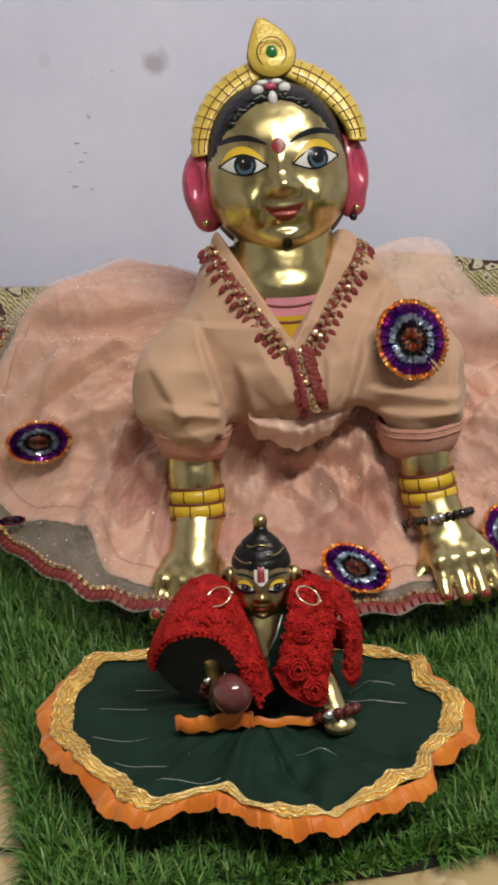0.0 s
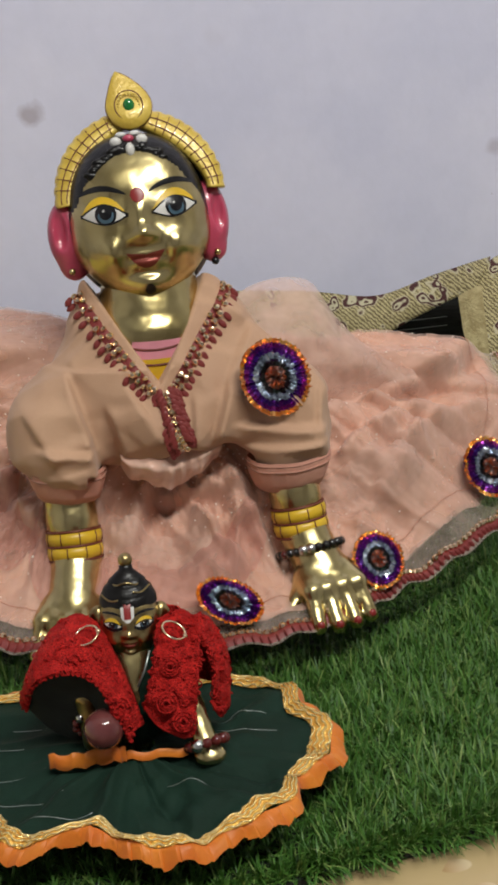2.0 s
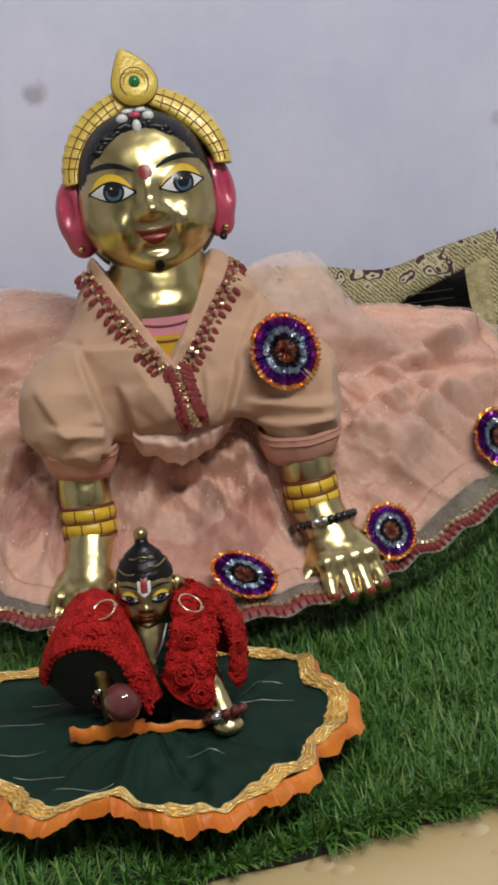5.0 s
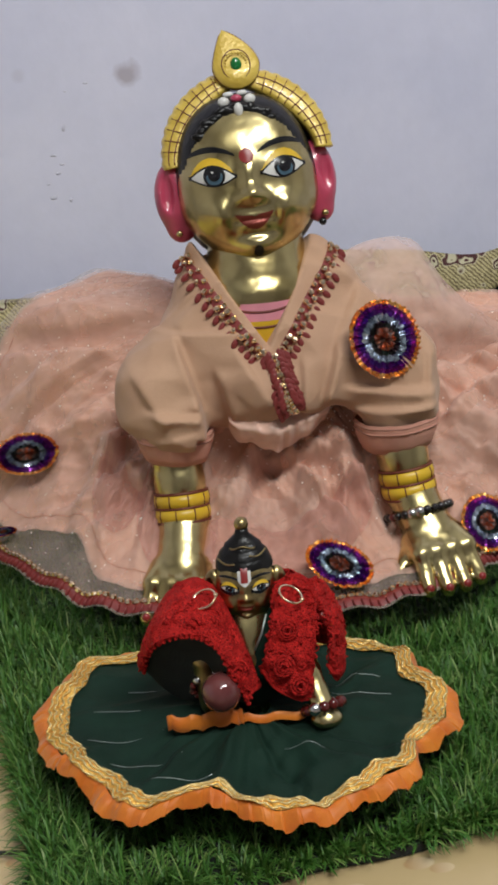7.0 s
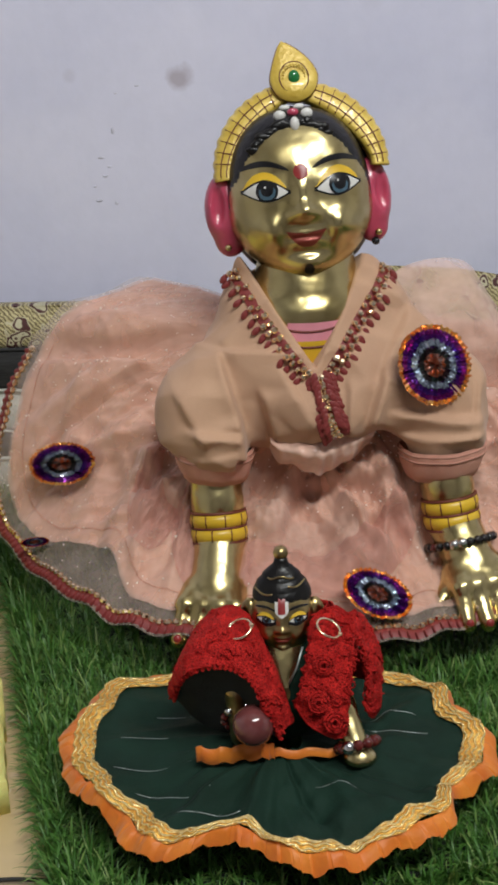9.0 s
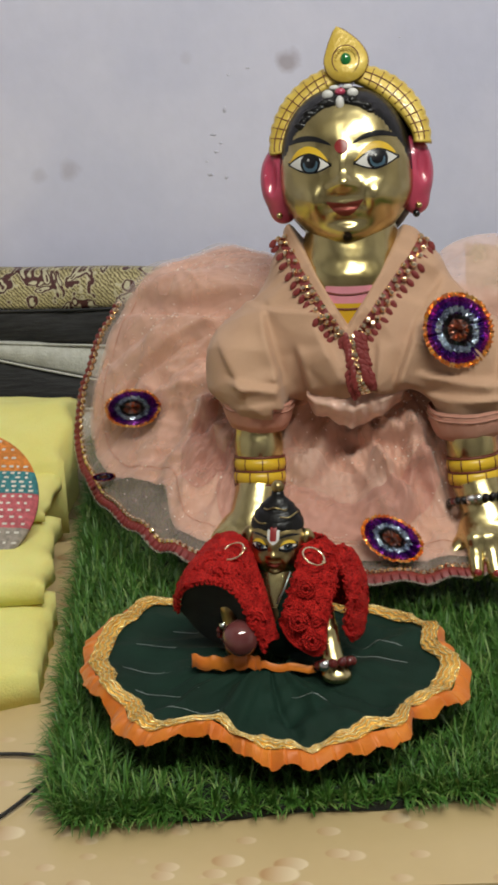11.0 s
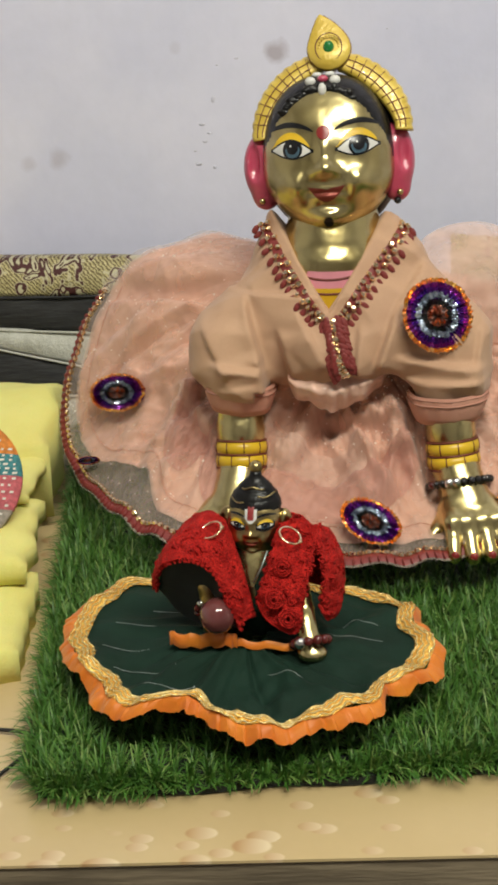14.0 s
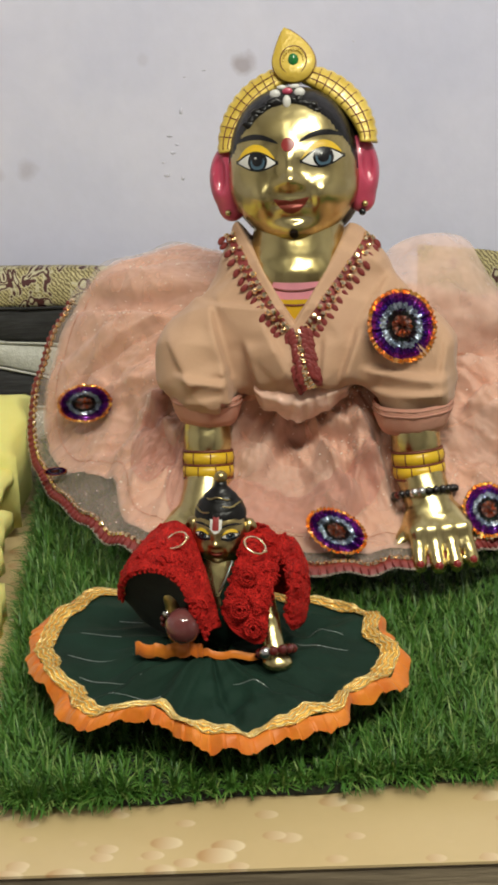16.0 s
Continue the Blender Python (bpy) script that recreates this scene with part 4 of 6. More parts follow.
# ---- kurta of the large figure ----
def kurta_form(P):
    d = capsule(P, (0.004, 0.032, 0.192), (0.006, 0.017, 0.150), 0.040, 0.0435)
    d = smin(d, capsule(P, (-0.022, 0.026, 0.198), (-0.0585, 0.009, 0.151), 0.0205, 0.0230), 0.022)
    d = smin(d, capsule(P, (-0.0585, 0.009, 0.151), (-0.0555, 0.001, 0.136), 0.0230, 0.0220), 0.014)
    d = smin(d, capsule(P, (-0.026, 0.006, 0.170), (-0.040, 0.000, 0.146), 0.018, 0.012), 0.012)
    d = smin(d, capsule(P, (0.036, 0.024, 0.197), (0.0755, 0.000, 0.155), 0.0225, 0.0258), 0.022)
    d = smin(d, capsule(P, (0.0755, 0.000, 0.155), (0.0752, -0.012, 0.132), 0.0258, 0.0240), 0.014)
    d = smin(d, capsule(P, (0.034, 0.002, 0.172), (0.050, -0.006, 0.148), 0.020, 0.013), 0.012)
    d = smin(d, capsule(P, (-0.030, 0.026, 0.212), (-0.029, 0.026, 0.229), 0.014, 0.007), 0.012)
    d = smin(d, capsule(P, (0.042, 0.026, 0.208), (0.038, 0.026, 0.224), 0.014, 0.007), 0.012)
    # drape: broad folds running from the shoulders, creases at the elbows
    x, y, z = P[..., 0], P[..., 1], P[..., 2]
    d = d + 0.0010 * ripple(P, 4, 90) + 0.0007 * ripple(P, 8, 210) + 0.0062 * np.clip(np.abs(ripple(P * np.array((1.0, 0.6, 0.8)), 5, 75, 3)), 0, 0.8) + 0.0022 * np.clip(np.abs(ripple(P, 9, 170, 3)), 0, 0.8) - 0.0030
    for (ax, az), (bx, bz), deep, soft_ in (((-0.050, 0.190), (-0.040, 0.150), 0.0040, 0.010), ((-0.041, 0.156), (-0.037, 0.126), 0.0050, 0.009), ((-0.072, 0.151), (-0.038, 0.1455), 0.0040, 0.006),
                                            ((0.029, 0.144), (0.042, 0.180), 0.0046, 0.010), ((0.043, 0.154), (0.096, 0.1485), 0.0040, 0.007), ((0.046, 0.139), (0.098, 0.141), 0.0030, 0.005),
                                            ((-0.018, 0.184), (0.002, 0.148), 0.0022, 0.012), ((-0.022, 0.136), (-0.030, 0.170), 0.0026, 0.010), ((0.017, 0.138), (0.020, 0.174), 0.0024, 0.010),
                                            ((-0.062, 0.140), (-0.078, 0.170), 0.0022, 0.009), ((0.040, 0.178), (0.062, 0.206), 0.0022, 0.010), ((-0.052, 0.192), (-0.026, 0.212), 0.0020, 0.010),
                                            ((0.088, 0.138), (0.094, 0.172), 0.0020, 0.009), ((-0.070, 0.133), (-0.042, 0.137), 0.0018, 0.004), ((0.004, 0.150), (0.016, 0.137), 0.0018, 0.006)):
        vx, vz = bx - ax, bz - az
        ln = math.hypot(vx, vz)
        t = ((x - ax) * vx + (z - az) * vz) / (ln * ln)
        off = ((x - ax) * vz - (z - az) * vx) / ln
        along = np.exp(-(np.maximum(0, np.abs(t - 0.5) - 0.32) / 0.14) ** 2)
        lip = np.exp(-np.maximum(off, 0) / soft_)
        step = 1 / (1 + np.exp(-np.clip(off / 0.0008, -40, 40)))
        d = d - deep * along * (lip * step - 0.35 * np.exp(np.minimum(off, 0) / (0.35 * soft_)) * (1 - step)) * 1.85 * (y < 0.02)
    # overlap of the front flap
    seam = (x - 0.006) + 0.30 * (0.178 - z)
    d = d - 0.0022 / (1 + np.exp(seam / 0.0012)) * (z < 0.19) * (y < 0.02)
    # open bottom, cuffs and V neck
    d = np.maximum(d, (0.1315 + 0.0075 * np.exp(-((x - 0.016) / 0.020) ** 2) + 0.0025 * np.cos(90 * (x - 0.012)) - 0.3 * np.abs(x - 0.01) * (np.abs(x) > 0.045)) - z)
    d = np.maximum(d, 0.1235 - z)
    cut = np.abs(x - 0.002 - 0.02 * (z - 0.178)) - (z - 0.180) * 0.64
    vee = np.maximum(cut * 0.8, y - 0.045)
    return np.maximum(d, -vee)


def on_kurta(x, z):
    p = shoot(kurta_form, (x, -0.10, z), (0, 1, 0))
    return p if p[1] < 0.06 else np.array((x, 0.022, z))


def rosette(parent, m, r, squash=1.0, seed=0):
    """A pleated foil rosette: rings of colour, scalloped gold rim, crumpled middle."""
    rng = random.Random(seed)
    rings = (("gold_rim", FOIL_GOLD, 0.88, 1.0), ("magenta_ring", FOIL_MAGENTA, 0.76, 0.89), ("purple_ring", FOIL_PURPLE, 0.59, 0.77), ("silver_ring", FOIL_SILVER, 0.44, 0.62),
             ("dark_ring", FOIL_DARK, 0.25, 0.45), ("crumpled_centre", FOIL_CENTRE, 0.0, 0.30))
    n = 44
    V = [m @ Vector((r * 0.95 * math.cos(2 * math.pi * i / n), squash * r * 0.95 * math.sin(2 * math.pi * i / n), z)) for z in (0.0, r * 0.04) for i in range(n)]
    base = mesh_object("rosette", V, [tuple(range(n))[::-1], tuple(range(n, 2 * n))] + [(i, (i + 1) % n, n + (i + 1) % n, n + i) for i in range(n)], FOIL_PURPLE, parent,
                       "pleated purple, silver and gold foil rosette", smooth=False)
    sag = [rng.uniform(-0.05, 0.05) for _ in range(2 * n)]
    for k, (nm, ma, a, b) in enumerate(rings):
        V, steps = [], 4
        jag = [rng.uniform(-0.05, 0.05) if k in (3, 4) else rng.uniform(-0.02, 0.02) for _ in range(2 * n)]
        for i in range(2 * n):
            x = math.pi * i / n
            up = 1 if i % 2 else 0
            for j in range(steps):
                q = a + (b - a) * j / (steps - 1)
                q2 = q + jag[i] * (j in (0, steps - 1)) * (q > 0.01)
                rr = r * q2 * (1 + 0.03 * up * (k == 0))
                h = r * (0.07 + 0.085 * up * min(1, q * 1.6) + sag[i] * q + 0.03 * (k in (3, 5)) + rng.uniform(-0.012, 0.012) * (1 if k < 5 else 6))
                V.append(m @ Vector((rr * math.cos(x), squash * rr * math.sin(x), h)))
        mesh_object(nm, V, grid_faces(2 * n, steps, True), ma, base, smooth=False)
    return base


def facing(p, normal, turn=0.0):
    q = Vector(normal).to_track_quat("Z", "Y").to_matrix().to_4x4()
    return Matrix.Translation(p) @ q @ Matrix.Rotation(turn, 4, "Z")


BEAD_V, BEAD_F = ball((0, 0, 0), (0.0019, 0.0014, 0.0017), 6, 4)
bead_mesh = bpy.data.meshes.new("bead")
bead_mesh.from_pydata(BEAD_V, [], BEAD_F)
bead_mesh.materials.append(GOLD)
LEAF_V, LEAF_F = ball((0, 0, 0), (0.0036, 0.0009, 0.0019), 8, 5)
leaf_mesh = bpy.data.meshes.new("lace_drop")
leaf_mesh.from_pydata(LEAF_V, [], LEAF_F)
leaf_mesh.materials.append(MAROON)


def set_bead(parent, mesh, m):
    ob = new(mesh.name, mesh)
    ob.parent = parent
    ob.matrix_local = m
    return ob


def build_kurta():
    t = thing("kurta", "peach crepe wrap kurta with beaded V neck", "kurta", (0, 0, 0.12))
    down = Matrix.Translation((0, 0, -0.12))
    V, Fc = skin(kurta_form, (-0.10, -0.055, 0.115), (0.12, 0.09, 0.245), 0.0014)
    body = mesh_object("cloth", V, Fc, KURTA, t)
    body.location = (0, 0, -0.12)
    # neck trim: two arms meeting and a tail running down
    left = [(-0.034, 0.229), (-0.023, 0.210), (-0.011, 0.193), (0.001, 0.1770)]
    right = [(0.046, 0.226), (0.033, 0.210), (0.018, 0.193), (0.006, 0.1770)]
    tail = [(0.004, 0.176), (0.006, 0.165), (0.009, 0.152), (0.012, 0.1435)]
    ribbon = Pile()
    trim = None
    beads = []
    for arm, wide, sg in ((left, 0.0052, -1), (right, 0.0052, 1), (tail, 0.0085, 0)):
        C = spline([(a, 0, b) for a, b in arm], 9)
        P = [on_kurta(c[0] + sg * 0.004, c[2]) + np.array((0, -0.0012, 0)) for c in C]
        R = []
        for i, p in enumerate(P):
            tdir = np.array(P[min(i + 1, len(P) - 1)]) - np.array(P[max(i - 1, 0)])
            sd = np.cross(tdir, (0, 1, 0))
            sd /= np.linalg.norm(sd) + 1e-9
            for o in (-1, -0.4, 0.4, 1):
                R.append(p + sd * o * wide * 0.6 + np.array((0, 0.0008 * abs(o), 0)))
            if i % 2 == 0:
                beads.append((p + np.array((0, -0.0012, 0)), sd, sg, tdir))
        ribbon.add(R, grid_faces(len(P), 4), 0)
    trim = ribbon.done("neck_trim", [MAROON], t, "maroon lace trim with gold beads")
    trim.location = (0, 0, -0.12)
    rng = random.Random(21)
    for p, sd, sg, td in beads:
        ang = math.atan2(sd[2], sd[0])
        jit = lambda k: np.array((rng.uniform(-k, k), rng.uniform(-k, 0), rng.uniform(-k, k)))
        # two staggered rows of beads
        for o in ((-0.45, 0.45) if sg else (-0.40, 0.30)):
            q = p + sd * o * 0.0042 + td * (0.25 if o > 0 else 0) + jit(0.0006)
            size = rng.uniform(0.9, 1.3)
            set_bead(trim, bead_mesh, Matrix.Translation(q) @ Matrix.Rotation(-ang + rng.uniform(-0.6, 0.6), 4, "Y") @ Matrix.Rotation(rng.uniform(-0.5, 0.5), 4, "X") @ Matrix.Diagonal((size, size, size, 1)))
        for o in ((-1, 1) if sg == 0 else (1, -1)):
            out = 0.0066 if sg == 0 else 0.0062
            if sg and (sd[0] * o) * sg < 0:
                continue
            q = p + sd * o * out + np.array((0, 0.0012, -0.001)) + jit(0.0005)
            droop = 0.9 if sg == 0 else 0.30
            set_bead(trim, leaf_mesh, Matrix.Translation(q) @ Matrix.Rotation(-ang + droop * o + rng.uniform(-0.2, 0.2), 4, "Y") @ Matrix.Diagonal((0.92, 1.1, 1.0, 1)))
        if sg == 0:
            for o in (-0.55, 0.55):
                set_bead(trim, leaf_mesh, Matrix.Translation(p + sd * o * 0.007 + np.array((0, -0.0006, 0.001)) + jit(0.0006)) @ Matrix.Rotation(-ang + 1.9 * o + rng.uniform(-0.3, 0.3), 4, "Y"))
    # cuffs with two rows of stitching
    for (cx, cy, cz), r, tilt in (((-0.0555, -0.0015, 0.128), 0.0222, -4), ((0.0752, -0.0138, 0.1245), 0.0242, 3)):
        cuff = Pile()
        n, rows = 56, ((0.006, 1.0), (0.003, 1.03), (-0.003, 1.0), (-0.009, 0.92), (-0.0135, 0.84), (-0.0130, 0.80), (-0.006, 0.85))
        V = []
        for i in range(n):
            x = 2 * math.pi * i / n
            for z, q in rows:
                k = 1 + 0.018 * math.sin(7 * x) + 0.012 * math.sin(17 * x + 1)
                V.append((cx + r * q * k * math.cos(x), cy + r * q * k * math.sin(x) * 0.95 - 0.10 * z, cz + z + math.radians(tilt) * r * math.cos(x)))
        cuff.add(V, [f[::-1] for f in grid_faces(n, len(rows), True)], 0)
        c = cuff.done("cuff", [CUFF], t, "pink-edged gathered cuff")
        c.location = (0, 0, -0.12)
        for z, q in ((0.004, 1.035), (0.0005, 1.035)):
            P = [(cx + r * q * math.cos(x) * (1 + 0.018 * math.sin(7 * x)), cy + r * q * 0.95 * math.sin(x) * (1 + 0.018 * math.sin(7 * x)), cz + z + math.radians(tilt) * r * math.cos(x)) for x in np.linspace(0, 2 * math.pi, 56, endpoint=False)]
            Vt, Ft = tube(P, 0.0006, 5, True)
            st = mesh_object("stitching", Vt, Ft, STITCH, c)
    p = on_kurta(0.0665, 0.1785)
    ros = rosette(t, down @ facing(p + np.array((0.0003, -0.0085, 0.001)), (0.14, -1, 0.30), 0.3), 0.0208, 1.08, 1)
    return t


build_kurta()


# ---- skirt of the large figure ----
# hem, from the back left round the front to the back right
HEM = [(-0.085, 0.165, 0.195), (-0.140, 0.150, 0.182), (-0.172, 0.140, 0.150), (-0.192, 0.125, 0.106), (-0.199, 0.108, 0.062), (-0.178, 0.055, 0.044), (-0.142, -0.005, 0.041), (-0.110, -0.042, 0.040),
       (-0.072, -0.062, 0.040), (-0.020, -0.078, 0.040), (0.032, -0.085, 0.040), (0.070, -0.078, 0.041), (0.106, -0.064, 0.041), (0.140, -0.040, 0.042), (0.185, -0.010, 0.044),
       (0.232, 0.030, 0.050), (0.262, 0.075, 0.075), (0.272, 0.100, 0.112), (0.262, 0.125, 0.135)]
WAIST = [(-0.030, 0.100, 0.190), (-0.040, 0.090, 0.188), (-0.045, 0.080, 0.180), (-0.046, 0.070, 0.172), (-0.046, 0.060, 0.164), (-0.045, 0.046, 0.155), (-0.040, 0.030, 0.148), (-0.032, 0.016, 0.143),
         (-0.020, 0.004, 0.140), (-0.006, -0.004, 0.139), (0.010, -0.006, 0.139), (0.024, -0.003, 0.139), (0.036, 0.006, 0.141), (0.044, 0.018, 0.144), (0.050, 0.034, 0.150),
         (0.052, 0.050, 0.158), (0.054, 0.066, 0.166), (0.054, 0.080, 0.176), (0.050, 0.095, 0.184)]
SK_N = 32
HEM_C, WAIST_C = spline(HEM, SK_N), spline(WAIST, SK_N)
SK_M = 121
# creases of the cloth in plan of the front: from, to (x, z), depth, softness
CREASES = (((0.100, 0.128), (0.200, 0.104), 0.0180, 0.016), ((0.240, 0.140), (0.150, 0.118), 0.0150, 0.016), ((0.105, 0.102), (0.180, 0.108), 0.0110, 0.012), ((0.135, 0.088), (0.235, 0.110), 0.0090, 0.012),
           ((0.110, 0.076), (0.170, 0.088), 0.0060, 0.010), ((0.200, 0.070), (0.245, 0.096), 0.0050, 0.010),
           ((-0.020, 0.122), (-0.052, 0.066), 0.0090, 0.012), ((0.002, 0.118), (-0.024, 0.064), 0.0070, 0.012), ((0.052, 0.100), (-0.004, 0.098), 0.0080, 0.012), ((0.060, 0.086), (0.006, 0.076), 0.0080, 0.012),
           ((0.034, 0.124), (0.062, 0.070), 0.0080, 0.012), ((0.048, 0.062), (-0.010, 0.058), 0.0050, 0.009), ((0.018, 0.096), (0.040, 0.060), 0.0060, 0.010),
           ((-0.080, 0.112), (-0.106, 0.092), 0.0110, 0.016), ((-0.076, 0.082), (-0.104, 0.108), 0.0090, 0.014), ((-0.112, 0.066), (-0.078, 0.078), 0.0070, 0.012), ((-0.128, 0.060), (-0.100, 0.100), 0.0060, 0.012),
           ((-0.162, 0.152), (-0.084, 0.158), 0.0060, 0.014), ((-0.070, 0.178), (-0.150, 0.166), 0.0050, 0.012), ((-0.150, 0.092), (-0.132, 0.150), 0.0035, 0.014))


def skirt_sheet():
    """The skirt's cloth as a grid from waist to hem, with its normals."""
    n = len(HEM_C)
    A, B = np.array(WAIST_C)[:, None, :], np.array(HEM_C)[:, None, :]
    th, s = np.linspace(0, 1, n)[:, None], np.linspace(0, 1, SK_M)[None, :]
    P = A + (B - A) * s[..., None]
    left, right, front_ = np.exp(-((th - 0.13) / 0.12) ** 2), np.exp(-((th - 0.92) / 0.10) ** 2), np.exp(-((th - 0.5) / 0.16) ** 2)
    arc = np.sin(math.pi * s ** 0.8)
    P = P + np.array((0, -0.012, 0.010)) * (arc * left)[..., None] + np.array((0, -0.006, 0.003)) * (arc * right)[..., None] + np.array((0, 0.042, -0.012)) * (arc * front_)[..., None]
    nrm = np.concatenate([-(B - A)[..., :1] * 0.5, np.full((n, 1, 1), -0.6), np.full((n, 1, 1), 0.8)], 2)
    nrm = nrm / np.linalg.norm(nrm, axis=2, keepdims=True)
    body = np.sin(math.pi * np.minimum(1, s * 0.95)) ** 0.6
    T, S = th + 0 * s, s + 0 * th
    Q = np.stack([T * 30 + 2.0 * S, S * 3.2 - 3 * T, 0 * T], 2)
    ridged = lambda seed, f: 1 - np.minimum(1, 1.5 * np.abs(ripple(Q, seed, f, 3)))
    fold = 0.0045 * np.sin(52 * th + 2.0 + 2 * s) + 0.0026 * np.sin(97 * th + 6 * s + 1.0)
    fold = fold + 0.0095 * ridged(31, 2.4) + 0.0060 * ridged(47, 5.0) + 0.0028 * ridged(53, 10.0) + 0.0006 * ripple(Q, 61, 22, 4) - 0.0085
    fold = fold * (1 - 0.55 * left) * (1 - 0.35 * right)
    x, z = P[..., 0], P[..., 2]
    for (ax, az), (bx, bz), deep, soft_ in CREASES:
        vx, vz = bx - ax, bz - az
        ln = math.hypot(vx, vz)
        f = ((x - ax) * vx + (z - az) * vz) / (ln * ln)
        bow = 0.12 * ln * (f - f * f)
        off = ((x - ax) * vz - (z - az) * vx) / ln + bow
        along = np.exp(-(np.maximum(0, np.abs(f - 0.5) - 0.30) / 0.18) ** 2)
        step = 1 / (1 + np.exp(-np.clip(off / 0.0012, -40, 40)))
        fold = fold + 1.7 * deep * along * (np.exp(-np.maximum(off, 0) / soft_) * step - 0.4 * np.exp(np.minimum(off, 0) / (0.5 * soft_)) * (1 - step))
    # broad folds fanning out to the far end, with tight valleys between them
    at = th + 0.016 * np.sin(3.2 * s + 0.6)
    for a, b, high in ((0.775, 0.835, 0.010), (0.835, 0.872, 0.013), (0.872, 0.925, 0.019), (0.925, 0.958, 0.008), (0.958, 1.03, 0.005), (0.165, 0.215, 0.007), (0.215, 0.245, 0.006), (0.245, 0.300, 0.009)):
        inside = np.sin(math.pi * np.clip((at - a) / (b - a), 0, 1)) ** 0.6
        fold = fold + high * inside * np.clip((s - 0.12) / 0.35, 0, 1) * np.clip((1.02 - s) / 0.30, 0, 1)
    calm = 1 - 0.85 * np.clip((s - 0.58) / 0.3, 0, 1) * front_
    fold = fold * body * calm * (0.12 + 0.88 * np.minimum(1, th / 0.10))
    edge = 0.0018 * np.sin(150 * th) * s ** 6 + 0.0015
    P = P + nrm * fold[..., None]
    P[..., 2] += edge
    return P, nrm + 0 * P


SK_P, SK_NRM = skirt_sheet()


def skirt_point(i, s, lift=0.0):
    """A place on the skirt: i along the hem, s from waist to hem."""
    f = min(max(s, 0.0), 1.0) * (SK_M - 1)
    j = min(int(f), SK_M - 2)
    f -= j
    a = min(int(i), len(SK_P) - 2)
    h = i - a
    p = SK_P[a, j] * (1 - f) + SK_P[a, j + 1] * f
    q = SK_P[a + 1, j] * (1 - f) + SK_P[a + 1, j + 1] * f
    return p * (1 - h) + q * h + SK_NRM[a, j] * lift


def build_skirt():
    t = thing("skirt", "wide peach net skirt with beaded maroon hem on the grass", "skirt", (0, 0, 0.04))
    low = (0, 0, -0.04)
    n = len(HEM_C)

    def lining_end(i):
        """The lining stops short of the hem, most of all beside the forearm."""
        th = i / (n - 1)
        return 0.895 - 0.13 * math.exp(-((th - 0.325) / 0.034) ** 2) - 0.03 * math.exp(-((th - 0.79) / 0.05) ** 2)

    def sheet(name, s0, s1, m, lift, material, label):
        V = [skirt_point(i, s0(i) + (s1(i) - s0(i)) * j / (m - 1), lift) for i in range(n) for j in range(m)]
        ob = mesh_object(name, V, grid_faces(n, m), material, t, label)
        ob.location = low
        return ob

    sheet("lining", lambda i: 0.0, lining_end, 96, 0.0, LINING, "crinkled peach lining")
    sheet("net_layer", lambda i: 0.0, lambda i: lining_end(i) + 0.01, 80, 0.0026, NET, "sheer glittering net over the lining")
    sheet("net_border", lambda i: lining_end(i) - 0.01, lambda i: 1.0, 14, 0.0012, NET_EDGE, "see-through net border")
    # hem trim
    first = int(1.9 * SK_N)
    P = [skirt_point(i, 0.995) for i in range(first, n)]
    Pi = [skirt_point(i, 0.955, 0.0015) for i in range(first, n)]
    R = []
    for p, q in zip(P, Pi):
        p = p + np.array((0, 0, 0.0012))
        for k in (0.0, 0.35, 0.7, 1.0):
            R.append(p + (q - p) * k + np.array((0, 0, 0.0012 * math.sin(math.pi * k))))
    trim = mesh_object("hem_trim", R, grid_faces(len(P), 4), MAROON, t, "maroon lace braid with gold beads")
    trim.location = low
    length, step = 0.0, 0.0050
    for i in range(len(P) - 1):
        a, b = Pi[i], Pi[i + 1]
        d = np.linalg.norm(b - a)
        while length < d:
            p = a + (b - a) * (length / d)
            tdir = (b - a) / d
            m = Matrix.Translation(p + np.array((0, -0.0006, 0.0014))) @ Vector(tdir).to_track_quat("X", "Z").to_matrix().to_4x4()
            set_bead(trim, bead_mesh, m @ Matrix.Diagonal((1.3, 1.3, 1.3, 1)))
            o = P[i] + (P[i + 1] - P[i]) * (length / d)
            set_bead(trim, leaf_mesh, Matrix.Translation(o * 0.75 + p * 0.25 + np.array((0, -0.0004, 0.002))) @ Vector(p - o).to_track_quat("X", "Z").to_matrix().to_4x4() @ Matrix.Diagonal((0.75, 1, 0.8, 1)))
            length += step
        length -= d
    V, Fc = tube([skirt_point(i, lining_end(i) - 0.06, 0.0032) for i in range(first, n)], 0.00022, 4)
    w = mesh_object("hem_stitching", V, Fc, STITCH, t)
    w.location = low
    # satin waistband, bunched under the kurta
    V = []
    m = 70
    for i in range(m):
        f = i / (m - 1)
        x = -0.024 + 0.060 * f
        for j in range(16):
            g = j / 15
            q = Vector((x, g * 0.03, 0))
            y = -0.006 - 0.009 * math.sin(math.pi * f) - 0.006 * math.sin(math.pi * g) + 0.004 * noise.noise(Vector((x * 60, g * 2.2, 3))) + 0.0035 * noise.noise(Vector((x * 190, g * 1.6, 8))) - 0.004 * math.exp(-((g - 0.35) / 0.2) ** 2)
            V.append((x, y, 0.1400 - (0.010 + 0.016 * math.sin(math.pi * f) ** 0.6 + 0.004 * noise.noise(Vector((x * 130, 0, 5)))) * g + 0.006 * f + 0.003 * noise.noise(Vector((x * 70, 0, 1)))))
    w = mesh_object("waistband", V, grid_faces(m, 16), SATIN, t, "pale shiny satin waistband")
    w.location = low
